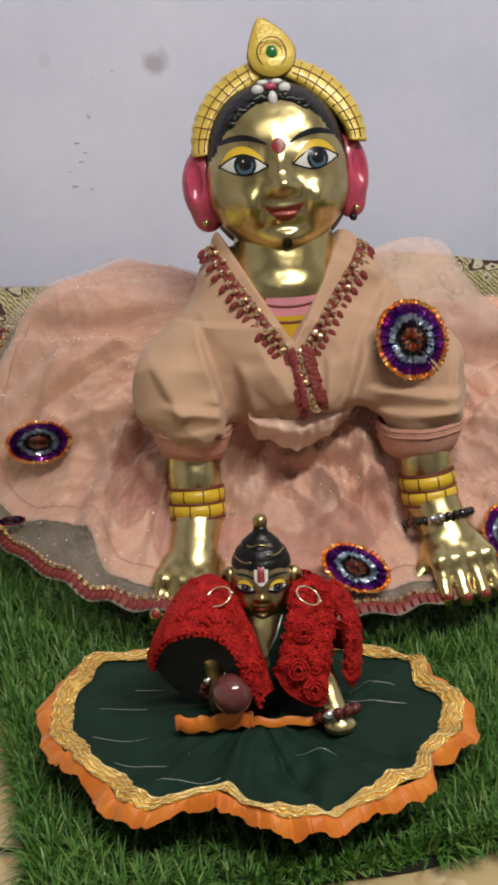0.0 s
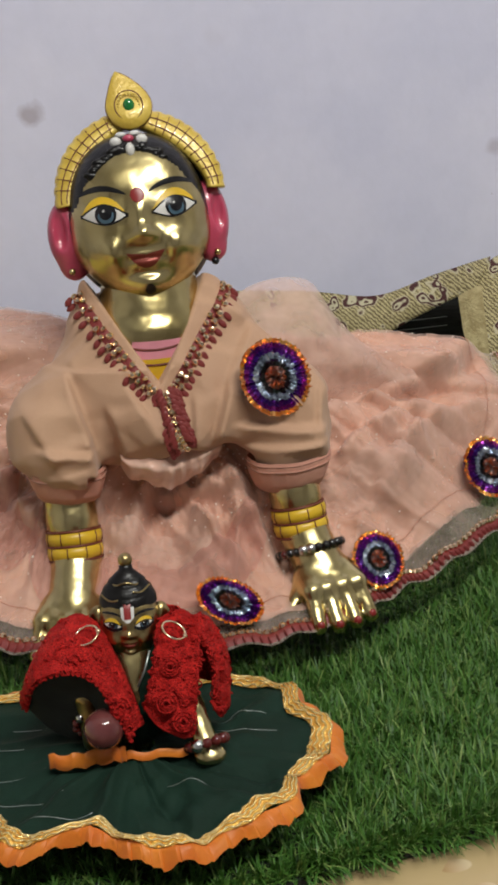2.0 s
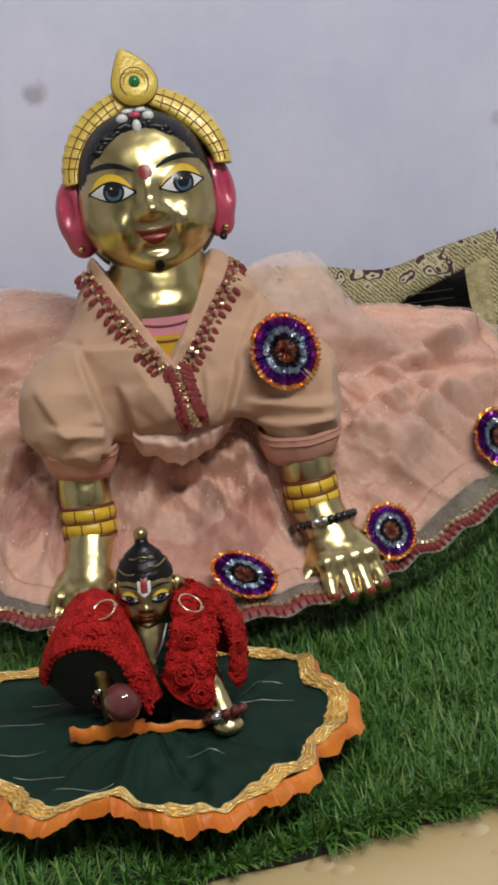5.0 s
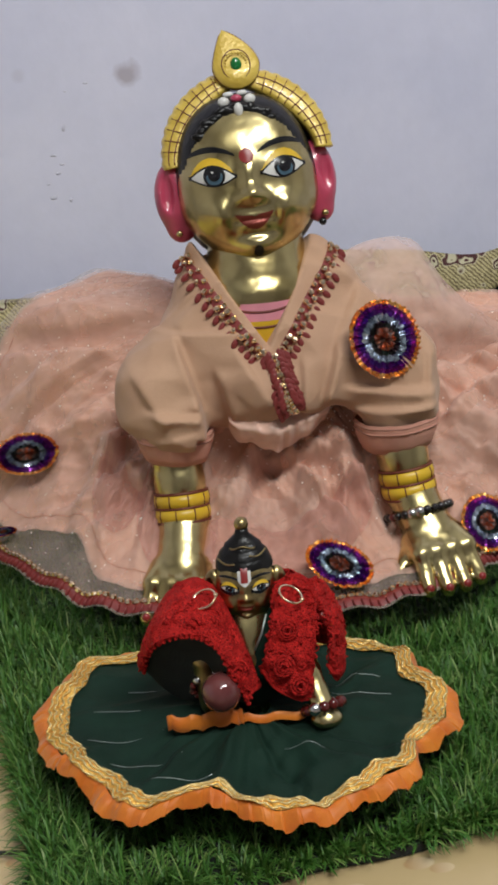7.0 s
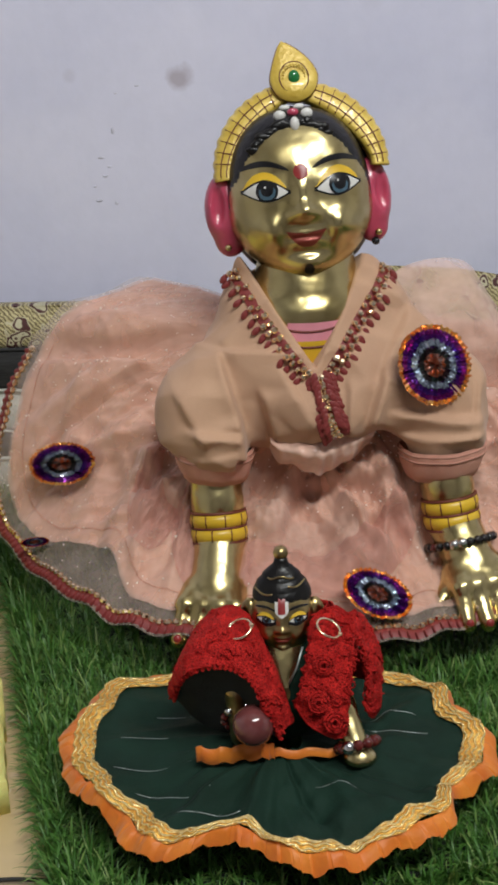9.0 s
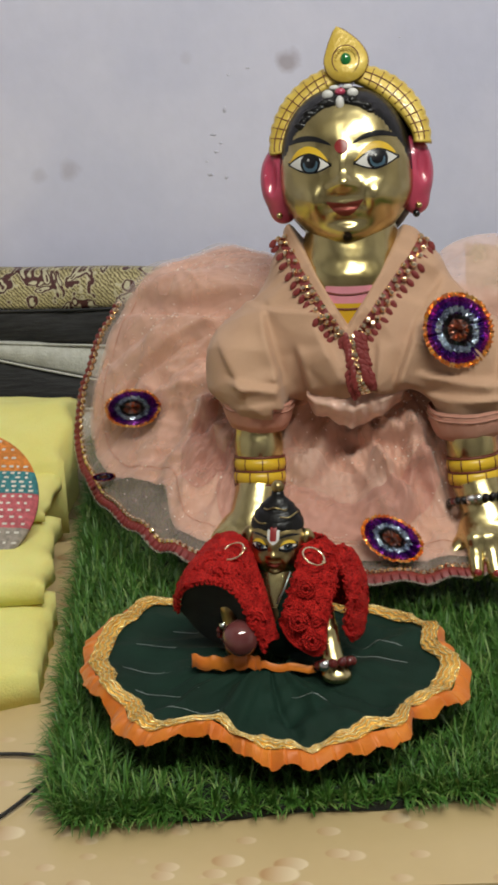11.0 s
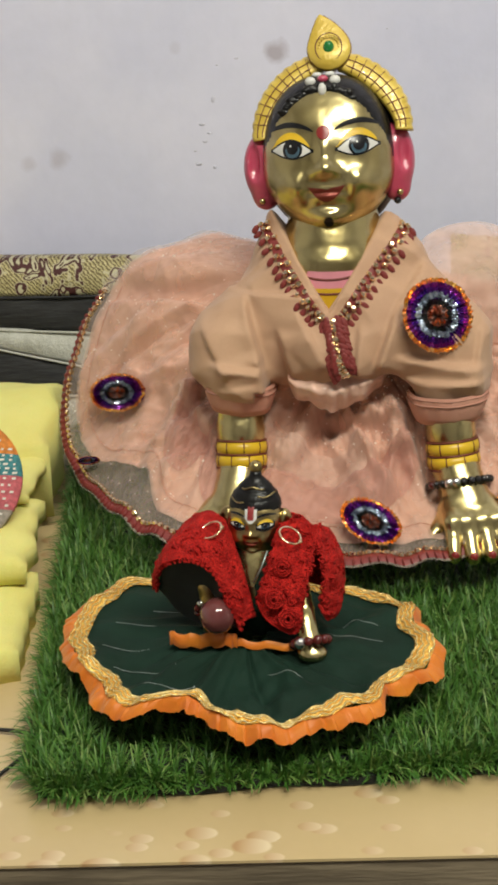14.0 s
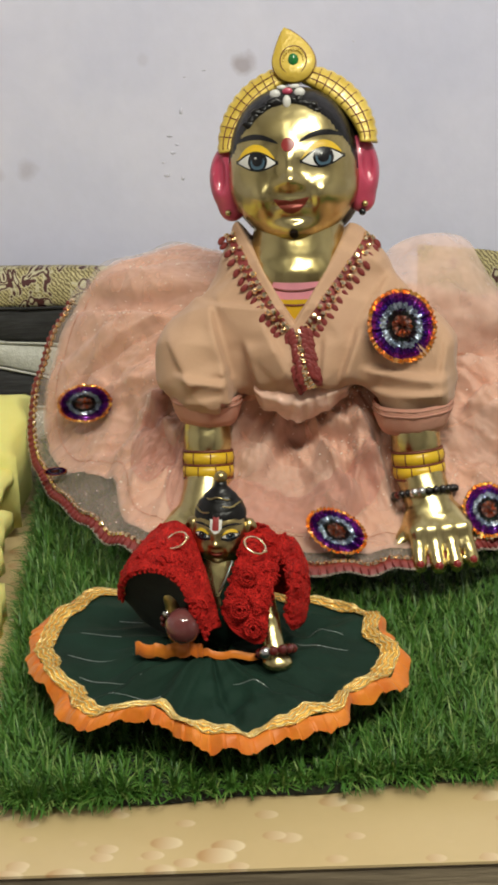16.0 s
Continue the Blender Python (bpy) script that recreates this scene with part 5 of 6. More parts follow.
    # puff of net standing behind the shoulder
    V = []
    for i in range(40):
        f = i / 39
        a = spline([(0.050, 0.085, 0.190), (0.072, 0.092, 0.2075), (0.096, 0.095, 0.2125), (0.1185, 0.096, 0.208), (0.131, 0.098, 0.187), (0.146, 0.100, 0.168), (0.174, 0.104, 0.150)], 7)
        top = a[int(round(f * (len(a) - 1)))]
        foot = np.array((0.060 + 0.120 * f, 0.035 + 0.03 * f, 0.150 - 0.02 * f))
        for j in range(22):
            g = j / 21
            p = top + (foot - top) * g + np.array((0, -0.022, 0.008)) * math.sin(math.pi * g)
            p = p + np.array((0, -1, 0.3)) * (0.005 * noise.noise(Vector(p) * 40) + 0.003 * noise.noise(Vector(p) * 110))
            V.append(p)
    w = mesh_object("net_puff", V, grid_faces(40, 22), NET, t, "billowing sheer peach net")
    w.location = low
    V2 = [np.array(v) + np.array((0, 0.006, -0.003)) for v in V]
    w = mesh_object("inner_puff", V2, grid_faces(40, 22), NET, t)
    w.location = low
    # bunched net lying over the front in loose swags
    for (t0, t1), (s0, s1), wid, ma in (((0.42, 0.56), (0.26, 0.50), 0.20, NET), ((0.46, 0.63), (0.62, 0.40), 0.22, ROUGE_NET), ((0.37, 0.47), (0.34, 0.62), 0.26, ROUGE_NET), ((0.70, 0.84), (0.34, 0.52), 0.20, NET), ((0.30, 0.38), (0.30, 0.52), 0.22, ROUGE_NET)):
        V, rows = [], 120
        for a in range(rows):
            f = a / (rows - 1)
            th = t0 + (t1 - t0) * f
            base = s0 + (s1 - s0) * f + 0.07 * math.sin(math.pi * f)
            i = th * (n - 1)
            for j in range(12):
                g = j / 11
                ends = math.sin(math.pi * f) ** 0.5
                puff = 0.0085 * math.sin(math.pi * min(1, g * 1.05)) * ends
                fine = (0.0030 * noise.noise(Vector((f * 22 + 6 * g, g * 5, t0 * 9))) - 0.0060 * abs(noise.noise(Vector((f * 9 - 4 * g, g * 3, t0 * 30))))) * math.sin(math.pi * g) ** 0.5
                V.append(skirt_point(i, base + wid * g * (0.6 + 0.4 * ends), 0.003 + puff + fine))
        w = mesh_object("net_swag", V, grid_faces(rows, 12), ma, t, "bunched sheer rose net")
        w.location = low
    # glitter on the net
    rng = np.random.RandomState(4)
    gp = Pile()
    for _ in range(700):
        i, s = rng.randint(3, n - 3), rng.uniform(0.1, 0.95)
        p = skirt_point(i, s, 0.0036)
        r = rng.uniform(0.00028, 0.00060)
        a = rng.uniform(0, 3)
        u, v = np.array((math.cos(a), 0.2, math.sin(a))) * r, np.array((-math.sin(a), 0.3, math.cos(a))) * r
        gp.add([p + u, p + v, p - u, p - v], [(0, 1, 2, 3)])
    g = gp.done("glitter", [GLITTER], t, "tiny glitter flakes", smooth=False)
    g.location = low
    tagged(g, kind="stuff")
    # rosettes sewn on
    for (x, z), r, sq, turn, sd in (((-0.1460, 0.1005), 0.0230, 0.58, 0.15, 2), ((0.0260, 0.0540), 0.0200, 0.66, -0.55, 3), ((-0.1640, 0.0540), 0.0100, 0.32, 0.25, 8), ((0.1190, 0.0590), 0.0190, 0.88, 0.8, 4), ((0.2180, 0.0800), 0.0215, 0.95, 0.0, 5)):
        best = min(((skirt_point(i, s), i, s) for i in range(60, n - 16, 3) for s in (0.5, 0.55, 0.6, 0.65, 0.7, 0.75, 0.8, 0.85, 0.9)), key=lambda q: (q[0][0] - x) ** 2 + (q[0][2] - z) ** 2)
        p, i, s = best
        nrm = np.cross(skirt_point(i + 15, s) - skirt_point(i - 15, s), skirt_point(i, min(1, s + 0.15)) - skirt_point(i, s - 0.15))
        nrm = nrm / np.linalg.norm(nrm) * (-1 if nrm[1] > 0 else 1)
        nrm = nrm * 0.6 + np.array((0, -0.75, 0.4)) * 0.4
        rosette(t, Matrix.Translation(low) @ facing(p + nrm * (0.0125 if abs(x - 0.026) < 0.01 else 0.009), nrm, turn), r, sq, sd)
    return t


build_skirt()


def bead_ring(name, label, centre, axis, r, seq, bead_r, span=(0, 2 * math.pi)):
    t = thing(name, label, "bracelet", centre)
    ax = Vector(axis).normalized()
    side = ax.cross(Vector((0, 1, 0))).normalized()
    fr = side.cross(ax)
    P = [r * (math.cos(x) * side + math.sin(x) * fr) for x in np.linspace(0, 2 * math.pi, 40, endpoint=False)]
    V, Fc = tube(P, bead_r * 0.25, 5, True)
    mesh_object("thread", V, Fc, BLACK_BEAD, t)
    for i, m in enumerate(seq):
        x = span[0] + (span[1] - span[0]) * i / max(1, len(seq))
        p = r * (math.cos(x) * side + math.sin(x) * fr)
        k = 1.25 if m is SILVER else 1.0
        V, Fc = ball(p, bead_r * k, 10, 7)
        mesh_object("bead", V, Fc, m, t, "" if m is not SILVER else "bright silver bead")
    return t


bead_ring("bead_bracelet", "black bead bracelet with silver beads on the brass wrist", (0.0815, -0.032, 0.0740), (0.12, -0.40, -0.9), 0.0190,
          [BLACK_BEAD, BLACK_BEAD, GARNET, BLACK_BEAD, BLACK_BEAD, SILVER, SILVER, BLACK_BEAD, BLACK_BEAD, BLACK_BEAD, GARNET, BLACK_BEAD, BLACK_BEAD, BLACK_BEAD, BLACK_BEAD, GARNET,
           BLACK_BEAD, BLACK_BEAD, SILVER, SILVER, BLACK_BEAD, BLACK_BEAD, BLACK_BEAD, BLACK_BEAD, BLACK_BEAD, BLACK_BEAD], 0.0026)


# ---- small figure ----
SMALL_HEAD = Matrix.Translation((-0.0368, -0.1575, 0.1020)) @ Matrix.Rotation(math.radians(-8), 4, "Z") @ Matrix.Rotation(math.radians(-4), 4, "X")


def small_body(P):
    d = capsule(P, (-0.037, -0.158, 0.098), (-0.037, -0.160, 0.080), 0.008, 0.011)
    d = smin(d, ellipsoid(P, (-0.038, -0.158, 0.068), (0.018, 0.0190, 0.026)), 0.006)
    d = smin(d, ellipsoid(P, (-0.037, -0.140, 0.048), (0.024, 0.024, 0.012)), 0.006)
    for q in (((-0.057, -0.160, 0.090), (-0.0625, -0.174, 0.074), (-0.0600, -0.175, 0.050)), ((-0.017, -0.160, 0.086), (-0.0115, -0.180, 0.062), (-0.0080, -0.192, 0.046))):
        d = smin(d, capsule(P, q[0], q[1], 0.0052, 0.0052), 0.003)
        d = smin(d, capsule(P, q[1], q[2], 0.0052, 0.0060), 0.002)
    d = smin(d, ellipsoid(P, (-0.0072, -0.1945, 0.0440), (0.0080, 0.0060, 0.0042)), 0.002)
    return d


def build_small_figure():
    pile = Pile()
    mi = dict(MI)
    head_pieces(pile, SMALL_HEAD, 0.375, mi, crown=False)
    V, Fc = skin(small_body, (-0.085, -0.21, 0.034), (0.01, -0.11, 0.112), 0.0014)
    mid = V[Fc].mean(1)
    chest = (mid[:, 2] > 0.074) & (mid[:, 1] < -0.160) & (np.abs(mid[:, 0] + 0.038) < 0.014)
    arm = (mid[:, 0] > -0.019) & (mid[:, 2] < 0.088)
    pile.add(V, Fc, [MI["pale"] if q else 0 for q in chest | arm])
    mats = list(FIG_MATS)
    mats[0], mats[MI["ear"]], mats[MI["pale"]] = OLD_BRASS, OLD_BRASS, BRASS
    ob = pile.done("small_figure_statue", mats)
    return tagged(ob, "small dark brass figure statue with painted eyes and topknot", "statue")


build_small_figure()


def bodice_form(P):
    x, y, z = P[..., 0], P[..., 1], P[..., 2]
    d = ellipsoid(P, (-0.037, -0.160, 0.066), (0.021, 0.017, 0.028))
    d = smin(d, capsule(P, (-0.050, -0.158, 0.086), (-0.024, -0.158, 0.086), 0.010, 0.010), 0.01)
    d = d + 0.0008 * ripple(P, 3, 300)
    cut = np.abs(x + 0.0390) - (z - 0.0735) * 0.62
    return np.maximum(d, -np.maximum(cut, y + 0.158))


DRESS_C = Vector((-0.0425, -0.1770, 0.0))
# radius of the small dress round its middle, from the right anticlockwise
DRESS_R = [0.1034, 0.1054, 0.1084, 0.1093, 0.1024, 0.0946, 0.0926, 0.0936, 0.0955, 0.0995, 0.1044, 0.1143, 0.1212, 0.1202, 0.1133, 0.1054, 0.1015, 0.1005, 0.087, 0.087, 0.0865, 0.0815, 0.071, 0.072, 0.0775, 0.0831, 0.0831, 0.0869, 0.0936, 0.0975, 0.0985, 0.1005]


def build_small_dress():
    t = thing("small_dress", "dark green dress with orange ruffle spread on the grass", "dress", (0, 0, 0.03))
    low = (0, 0, -0.03)
    R = spline([(r, 0, 0) for r in DRESS_R], 24, True)[:, 0]
    n = len(R)
    # the edge falls in scallops between these notches (degrees)
    notches = [-30, 18, 62, 104, 148, 190, 242, 330]

    def scallop(x):
        d = (math.degrees(x) + 30) % 360 - 30
        for a, b in zip(notches, notches[1:]):
            if a <= d <= b:
                dip = 1 - math.sin(math.pi * (d - a) / (b - a)) ** (0.45 if a > 240 else 0.8)
                dip = max(dip, 0.18 + 0.16 * math.exp(-((d - 292) / 7) ** 2)) if a > 240 else dip
                return 1 - dip * (1.0 if d > 216 or d < 0 else 0.55)
        return 0.0

    SC = [scallop(2 * math.pi * i / n) for i in range(n)]
    SC = [sum(SC[(i + d) % n] for d in range(-9, 10)) / 19 for i in range(n)]

    def rim(i, k, z):
        x = 2 * math.pi * i / n
        r = R[int(i) % n] * k * (1.025 - 0.19 * (1 - SC[int(i) % n]) * k ** 3)
        return np.array((DRESS_C.x + r * math.cos(x), DRESS_C.y + r * math.sin(x), z))

    def height(i, k):
        x = 2 * math.pi * i / n
        a, b = k * math.cos(x), k * math.sin(x)
        z = 0.0350 + 0.0125 * (1 - k) ** 1.5 + 0.0120 * (1 - SC[int(i) % n]) * k ** 4 + 0.0014 * math.sin(17 * x) * k ** 3
        z += 0.0050 * noise.noise(Vector((3.0 * a, 3.0 * b, 4))) * min(1, 3 * k) - 0.0110 * abs(noise.noise(Vector((4.0 * a + 1.5 * k, 4.0 * b, 8)))) * min(1, 3 * k) * (1 - 0.5 * k)
        # long folds running from the waist to the edge
        for at, wide, up in ((4.30, 0.10, 0.0055), (4.95, 0.07, -0.0050), (5.40, 0.09, 0.0050), (5.75, 0.06, -0.0040), (3.75, 0.08, 0.0040), (3.40, 0.07, -0.0030), (2.80, 0.09, 0.0035), (0.40, 0.09, 0.0035)):
            z += up * math.exp(-((x - at - 0.25 * (k - 0.6)) / wide) ** 2) * min(1, 2.2 * k) * (1 - 0.45 * k)
        return z + 0.0010 * noise.noise(Vector((9 * math.cos(x), 9 * math.sin(x), k * 2))) * k

    V = [rim(i, k, height(i, k)) for i in range(n) for k in np.linspace(0.10, 0.89, 26)]
    c = mesh_object("skirt_cloth", V, grid_faces(n, 26, True), GREEN_SILK, t, "dark green cotton with silver pinstripes")
    c.location = low
    # gold sequin braid, meandering
    def braid_at(i, g):
        x = 2 * math.pi * i / n
        k = 0.828 + 0.014 * math.sin(17 * x) + 0.012 * math.sin(11 * x + 1) + 0.105 * g
        return rim(i, k, height(i, k) + 0.0012 + 0.0014 * math.sin(math.pi * g))

    V = [braid_at(i, j / 6) for i in range(n) for j in range(7)]
    b = mesh_object("sequin_braid", V, grid_faces(n, 7, True), SEQUIN, t, "gold sequin braid")
    b.location = low
    for g0 in (0.08, 0.36, 0.64, 0.92):
        P = [braid_at(i, g0 + 0.07 * math.sin(2 * math.pi * i / n * 75)) + np.array((0, 0, 0.0004)) for i in range(n)]
        V, Fc = tube(P, 0.00055, 5, True)
        mesh_object("gold_cord", V, Fc, SEQUIN_CORD, b)
    # pleated orange ruffle hanging over the grass
    m = 3 * n
    V = []
    rng = np.random.RandomState(7)
    pleats = 74
    cuts = np.cumsum(rng.uniform(0.6, 1.5, pleats))
    cuts = cuts / cuts[-1]
    for a in range(m):
        i = a / 3
        x = 2 * math.pi * a / m
        f = i - int(i)
        r = R[int(i)] * (1 - f) + R[(int(i) + 1) % n] * f
        sc = SC[int(i)] * (1 - f) + SC[(int(i) + 1) % n] * f
        c = int(np.searchsorted(cuts, a / m, side="right")) % pleats
        c0 = cuts[c - 1] if c else 0.0
        saw = min(1.0, (a / m - c0) / max(1e-6, cuts[c] - c0))
        saw = saw if saw < 0.8 else (1 - saw) * 4
        lay_ = 0.5 + 0.5 * math.sin(c * 2.4)
        for j in range(7):
            g = j / 6
            k = 0.925 + 0.075 * g
            z = height(i, 0.925) + 0.0008 - 0.0050 * g * g - 0.0010 * g + 0.0016 * g * (saw - 0.5) + 0.0012 * g * (lay_ - 0.5) + 0.0035 * g * noise.noise(Vector((9 * math.cos(x), 9 * math.sin(x), 6)))
            flare = noise.noise(Vector((7 * math.cos(x), 7 * math.sin(x), 3)))
            rr = r * k * (1.025 - 0.19 * (1 - sc) * k ** 3) + 0.0013 * math.sin(math.pi * min(1, 1.6 * g)) * (saw - 0.4) + 0.0010 * g * (lay_ - 0.5) + 0.0040 * g * flare
            V.append((DRESS_C.x + rr * math.cos(x), DRESS_C.y + rr * math.sin(x), z))
    r_ = mesh_object("ruffle", V, grid_faces(m, 7, True), ORANGE, t, "pleated orange satin ruffle")
    r_.location = low
    # bodice
    V, Fc = skin(bodice_form, (-0.075, -0.19, 0.035), (0.0, -0.13, 0.105), 0.0015)
    bo = mesh_object("bodice", V, Fc, GREEN_SILK, t)
    bo.location = low
    for P in ([(-0.030, -0.1745, 0.0935), (-0.0335, -0.1785, 0.085), (-0.0375, -0.1795, 0.0775)],):
        V, Fc = tube(P, 0.0005, 5)
        s = mesh_object("silver_edge", V, Fc, SILVER_THREAD, t)
        s.location = low
    # pinstripes running along the cloth
    for y0, x0, x1 in ((-0.150, -0.118, -0.095), (-0.172, -0.122, -0.085), (-0.195, -0.112, -0.078), (-0.213, -0.094, -0.066), (-0.165, 0.0, 0.03), (-0.148, 0.006, 0.028), (-0.205, -0.03, -0.012), (-0.128, -0.1, -0.08)):
        P = []
        for f in np.linspace(0, 1, 12):
            x, y = x0 + (x1 - x0) * f, y0 - 0.006 * f
            dx, dy = x - DRESS_C.x, y - DRESS_C.y
            i = int((math.atan2(dy, dx) % (2 * math.pi)) / (2 * math.pi) * n) % n
            k = math.hypot(dx, dy) / R[i]
            P.append((x, y, height(i, k) + 0.0002))
        V, Fc = tube(P, 0.00018, 5)
        s = mesh_object("silver_stripe", V, Fc, SILVER_THREAD, t)
        s.location = low
    # orange waist ribbon lying in front
    for P, w in (([(-0.083, -0.184, 0.0475), (-0.072, -0.188, 0.0482), (-0.062, -0.186, 0.0472), (-0.052, -0.190, 0.050), (-0.047, -0.188, 0.0475)], 0.0034), ([(-0.047, -0.188, 0.047), (-0.032, -0.190, 0.0465), (-0.015, -0.190, 0.046)], 0.0016)):
        C = spline(P, 10)
        V = []
        for i, p in enumerate(C):
            for o in (-1, 0, 1):
                V.append(p + np.array((0.0006 * math.sin(i), -0.0008 * abs(o) + 0.001 * o, o * w + 0.0008 * math.sin(0.7 * i))))
        s = mesh_object("waist_ribbon", V, grid_faces(len(C), 3), ORANGE, t, "folded orange satin ribbon")
        s.location = low
        mod = s.modifiers.new("thick", "SOLIDIFY")
        mod.thickness = 0.0006
    return t


build_small_dress()


# ---- red lace shawl ----
def resample(C, n):
    f = np.linspace(0, len(C) - 1, n)
    return np.stack([np.interp(f, np.arange(len(C)), C[:, k]) for k in range(3)], 1)


def lace_sheet(name, top, low_, parent, bulge, n=60, m=30, seed=0, label=""):
    A, B = spline(top, 12), spline(low_, 12)
    A = resample(A, n)
    B = resample(B, n)
    V = []
    for i in range(n):
        for j in range(m):
            g = j / (m - 1)
            p = A[i] + (B[i] - A[i]) * g + np.array(bulge) * math.sin(math.pi * g)
            q = noise.noise(Vector(p) * 300) * 0.0012 + noise.noise(Vector(p) * 150 + Vector((seed, 0, 0))) * 0.0026
            V.append(p + np.array((0, -1, 0.4)) * q)
    ob = mesh_object(name, V, grid_faces(n, m), RED_LACE, parent, label)
    mod = ob.modifiers.new("thick", "SOLIDIFY")
    mod.thickness = 0.0016
    return ob, A, B


def build_shawl():
    t = thing("lace_shawl", "bright red crochet lace shawl with dark sheet for hollow shade", "shawl", (0, 0, 0))
    knob_v, knob_f = ball((0, 0, 0), 0.0011, 6, 4)
    kn = bpy.data.meshes.new("picot")
    kn.from_pydata(knob_v, [], knob_f)
    kn.materials.append(RED_LACE)
    sheets = []
    # wing over the raised arm
    top = [(-0.0895, -0.155, 0.071), (-0.081, -0.153, 0.090), (-0.070, -0.152, 0.1035), (-0.0555, -0.157, 0.1055), (-0.0455, -0.174, 0.088), (-0.0375, -0.186, 0.061)]
    low_ = [(-0.0910, -0.165, 0.0665), (-0.0850, -0.180, 0.0870), (-0.0700, -0.187, 0.0940), (-0.0575, -0.190, 0.0885), (-0.0495, -0.193, 0.0720), (-0.0435, -0.193, 0.0570)]
    sheets.append(lace_sheet("lace_wing", top, low_, t, (-0.002, -0.005, 0.003), seed=1))
    # wing over the other arm, its outer flap hanging beside
    top2 = [(-0.026, -0.172, 0.099), (-0.022, -0.164, 0.104), (-0.012, -0.160, 0.105), (-0.006, -0.164, 0.100), (-0.0045, -0.170, 0.096)]
    low2 = [(-0.0350, -0.186, 0.070), (-0.031, -0.190, 0.0635), (-0.025, -0.192, 0.059), (-0.018, -0.193, 0.056), (-0.0130, -0.191, 0.059)]
    sheets.append(lace_sheet("lace_wing", top2, low2, t, (0, -0.006, 0.003), seed=5))
    top3 = [(-0.0055, -0.170, 0.097), (-0.006, -0.162, 0.102), (0.000, -0.156, 0.098), (0.004, -0.150, 0.090)]
    low3 = [(-0.0030, -0.182, 0.066), (0.0010, -0.180, 0.058), (0.0055, -0.172, 0.056), (0.0075, -0.160, 0.058)]
    sheets.append(lace_sheet("lace_flap", top3, low3, t, (0.003, -0.004, 0.003), seed=9))
    # cape over the back
    top4 = [(-0.060, -0.150, 0.104), (-0.048, -0.142, 0.102), (-0.030, -0.142, 0.102), (-0.014, -0.150, 0.104)]
    low4 = [(-0.092, -0.145, 0.056), (-0.060, -0.120, 0.052), (-0.020, -0.120, 0.052), (0.008, -0.145, 0.056)]
    sheets.append(lace_sheet("lace_cape", top4, low4, t, (0, 0.003, 0.004), seed=12))
    for ob, A, B in sheets[:3]:
        for C in (A, B):
            for p in C[::2]:
                o = new("picot", kn)
                o.parent = ob
                o.location = p + np.array((0, -0.001, 0))
    # small loops that roughen the crochet
    rng = random.Random(3)
    for ob, A, B in sheets:
        pl = Pile()
        co = [v.co for v in ob.data.vertices]
        for _ in range(150):
            c = rng.choice(co)
            rr = rng.uniform(0.0010, 0.0022)
            e1, e2 = Vector((rng.uniform(-1, 1), rng.uniform(-0.4, 0.4), rng.uniform(-1, 1))).normalized(), Vector((rng.uniform(-1, 1), -0.6, rng.uniform(-1, 1))).normalized()
            P = [c + Vector((0, -0.0008, 0.0004)) + rr * (math.cos(a) * e1 + math.sin(a) * e2) for a in np.linspace(0, 2 * math.pi, 9, endpoint=False)]
            pl.add(*tube(P, 0.00045, 4, True))
        tagged(pl.done("crochet_loop", [RED_LACE], ob), kind="stuff")
    # raised roses of the crochet
    for (x, y, z) in ((-0.057, -0.178, 0.0975), (-0.070, -0.178, 0.0985), (-0.0475, -0.191, 0.075), (-0.022, -0.184, 0.089), (-0.026, -0.193, 0.075), (-0.019, -0.195, 0.065), (-0.081, -0.173, 0.087)):
        pl = Pile()
        for ring in range(3):
            rr = 0.0046 - 0.0014 * ring
            P = [(x + rr * math.cos(a) + rng.uniform(-0.0003, 0.0003), y - 0.0010 - 0.0006 * ring + 0.3 * rr * math.sin(a), z + rr * math.sin(a)) for a in np.linspace(0, 2 * math.pi, 16, endpoint=False)]
            pl.add(*tube(P, 0.0008, 5, True))
        pl.done("crochet_rose", [RED_LACE], t)
    # dark lining sheet in the open wing, its colour standing for the hollow's shade
    V = []
    for i, q in enumerate(np.linspace(0, 1, 30)):
        a = spline([(-0.0905, -0.163, 0.066), (-0.0845, -0.178, 0.0860), (-0.070, -0.185, 0.0930), (-0.058, -0.188, 0.0875), (-0.0505, -0.191, 0.071), (-0.045, -0.190, 0.056)], 6)
        p = a[int(q * (len(a) - 1))]
        b = np.array((-0.087 + 0.040 * q, -0.166 + 0.006 * (1 - q), 0.0435 + 0.016 * (1 - q) ** 4))
        for j in range(8):
            V.append(p + (b - p) * j / 7)
    mesh_object("lining", V, grid_faces(30, 8), LACE_HOLLOW_SHADE, t, "dark lining sheet standing for the shade in the wing's hollow")
    return t


build_shawl()


def build_stone_ball():
    V, Fc = ball((0, 0, 0), 0.0096, 28, 18)
    ob = mesh_object("stone_ball", V, Fc, AMETHYST)
    ob.location = (-0.0560, -0.1905, 0.0640)
    return tagged(ob, "polished dark rose stone ball by the small statue's arm", "ball")


build_stone_ball()
bead_ring("small_bracelet", "dark red bead bracelet with silver beads on the small wrist", (-0.0080, -0.1915, 0.0490), (0.15, -0.5, -0.85), 0.0090, [GARNET, GARNET, SILVER, GARNET, GARNET, SILVER, GARNET, GARNET, SILVER, GARNET, GARNET, GARNET], 0.0027)
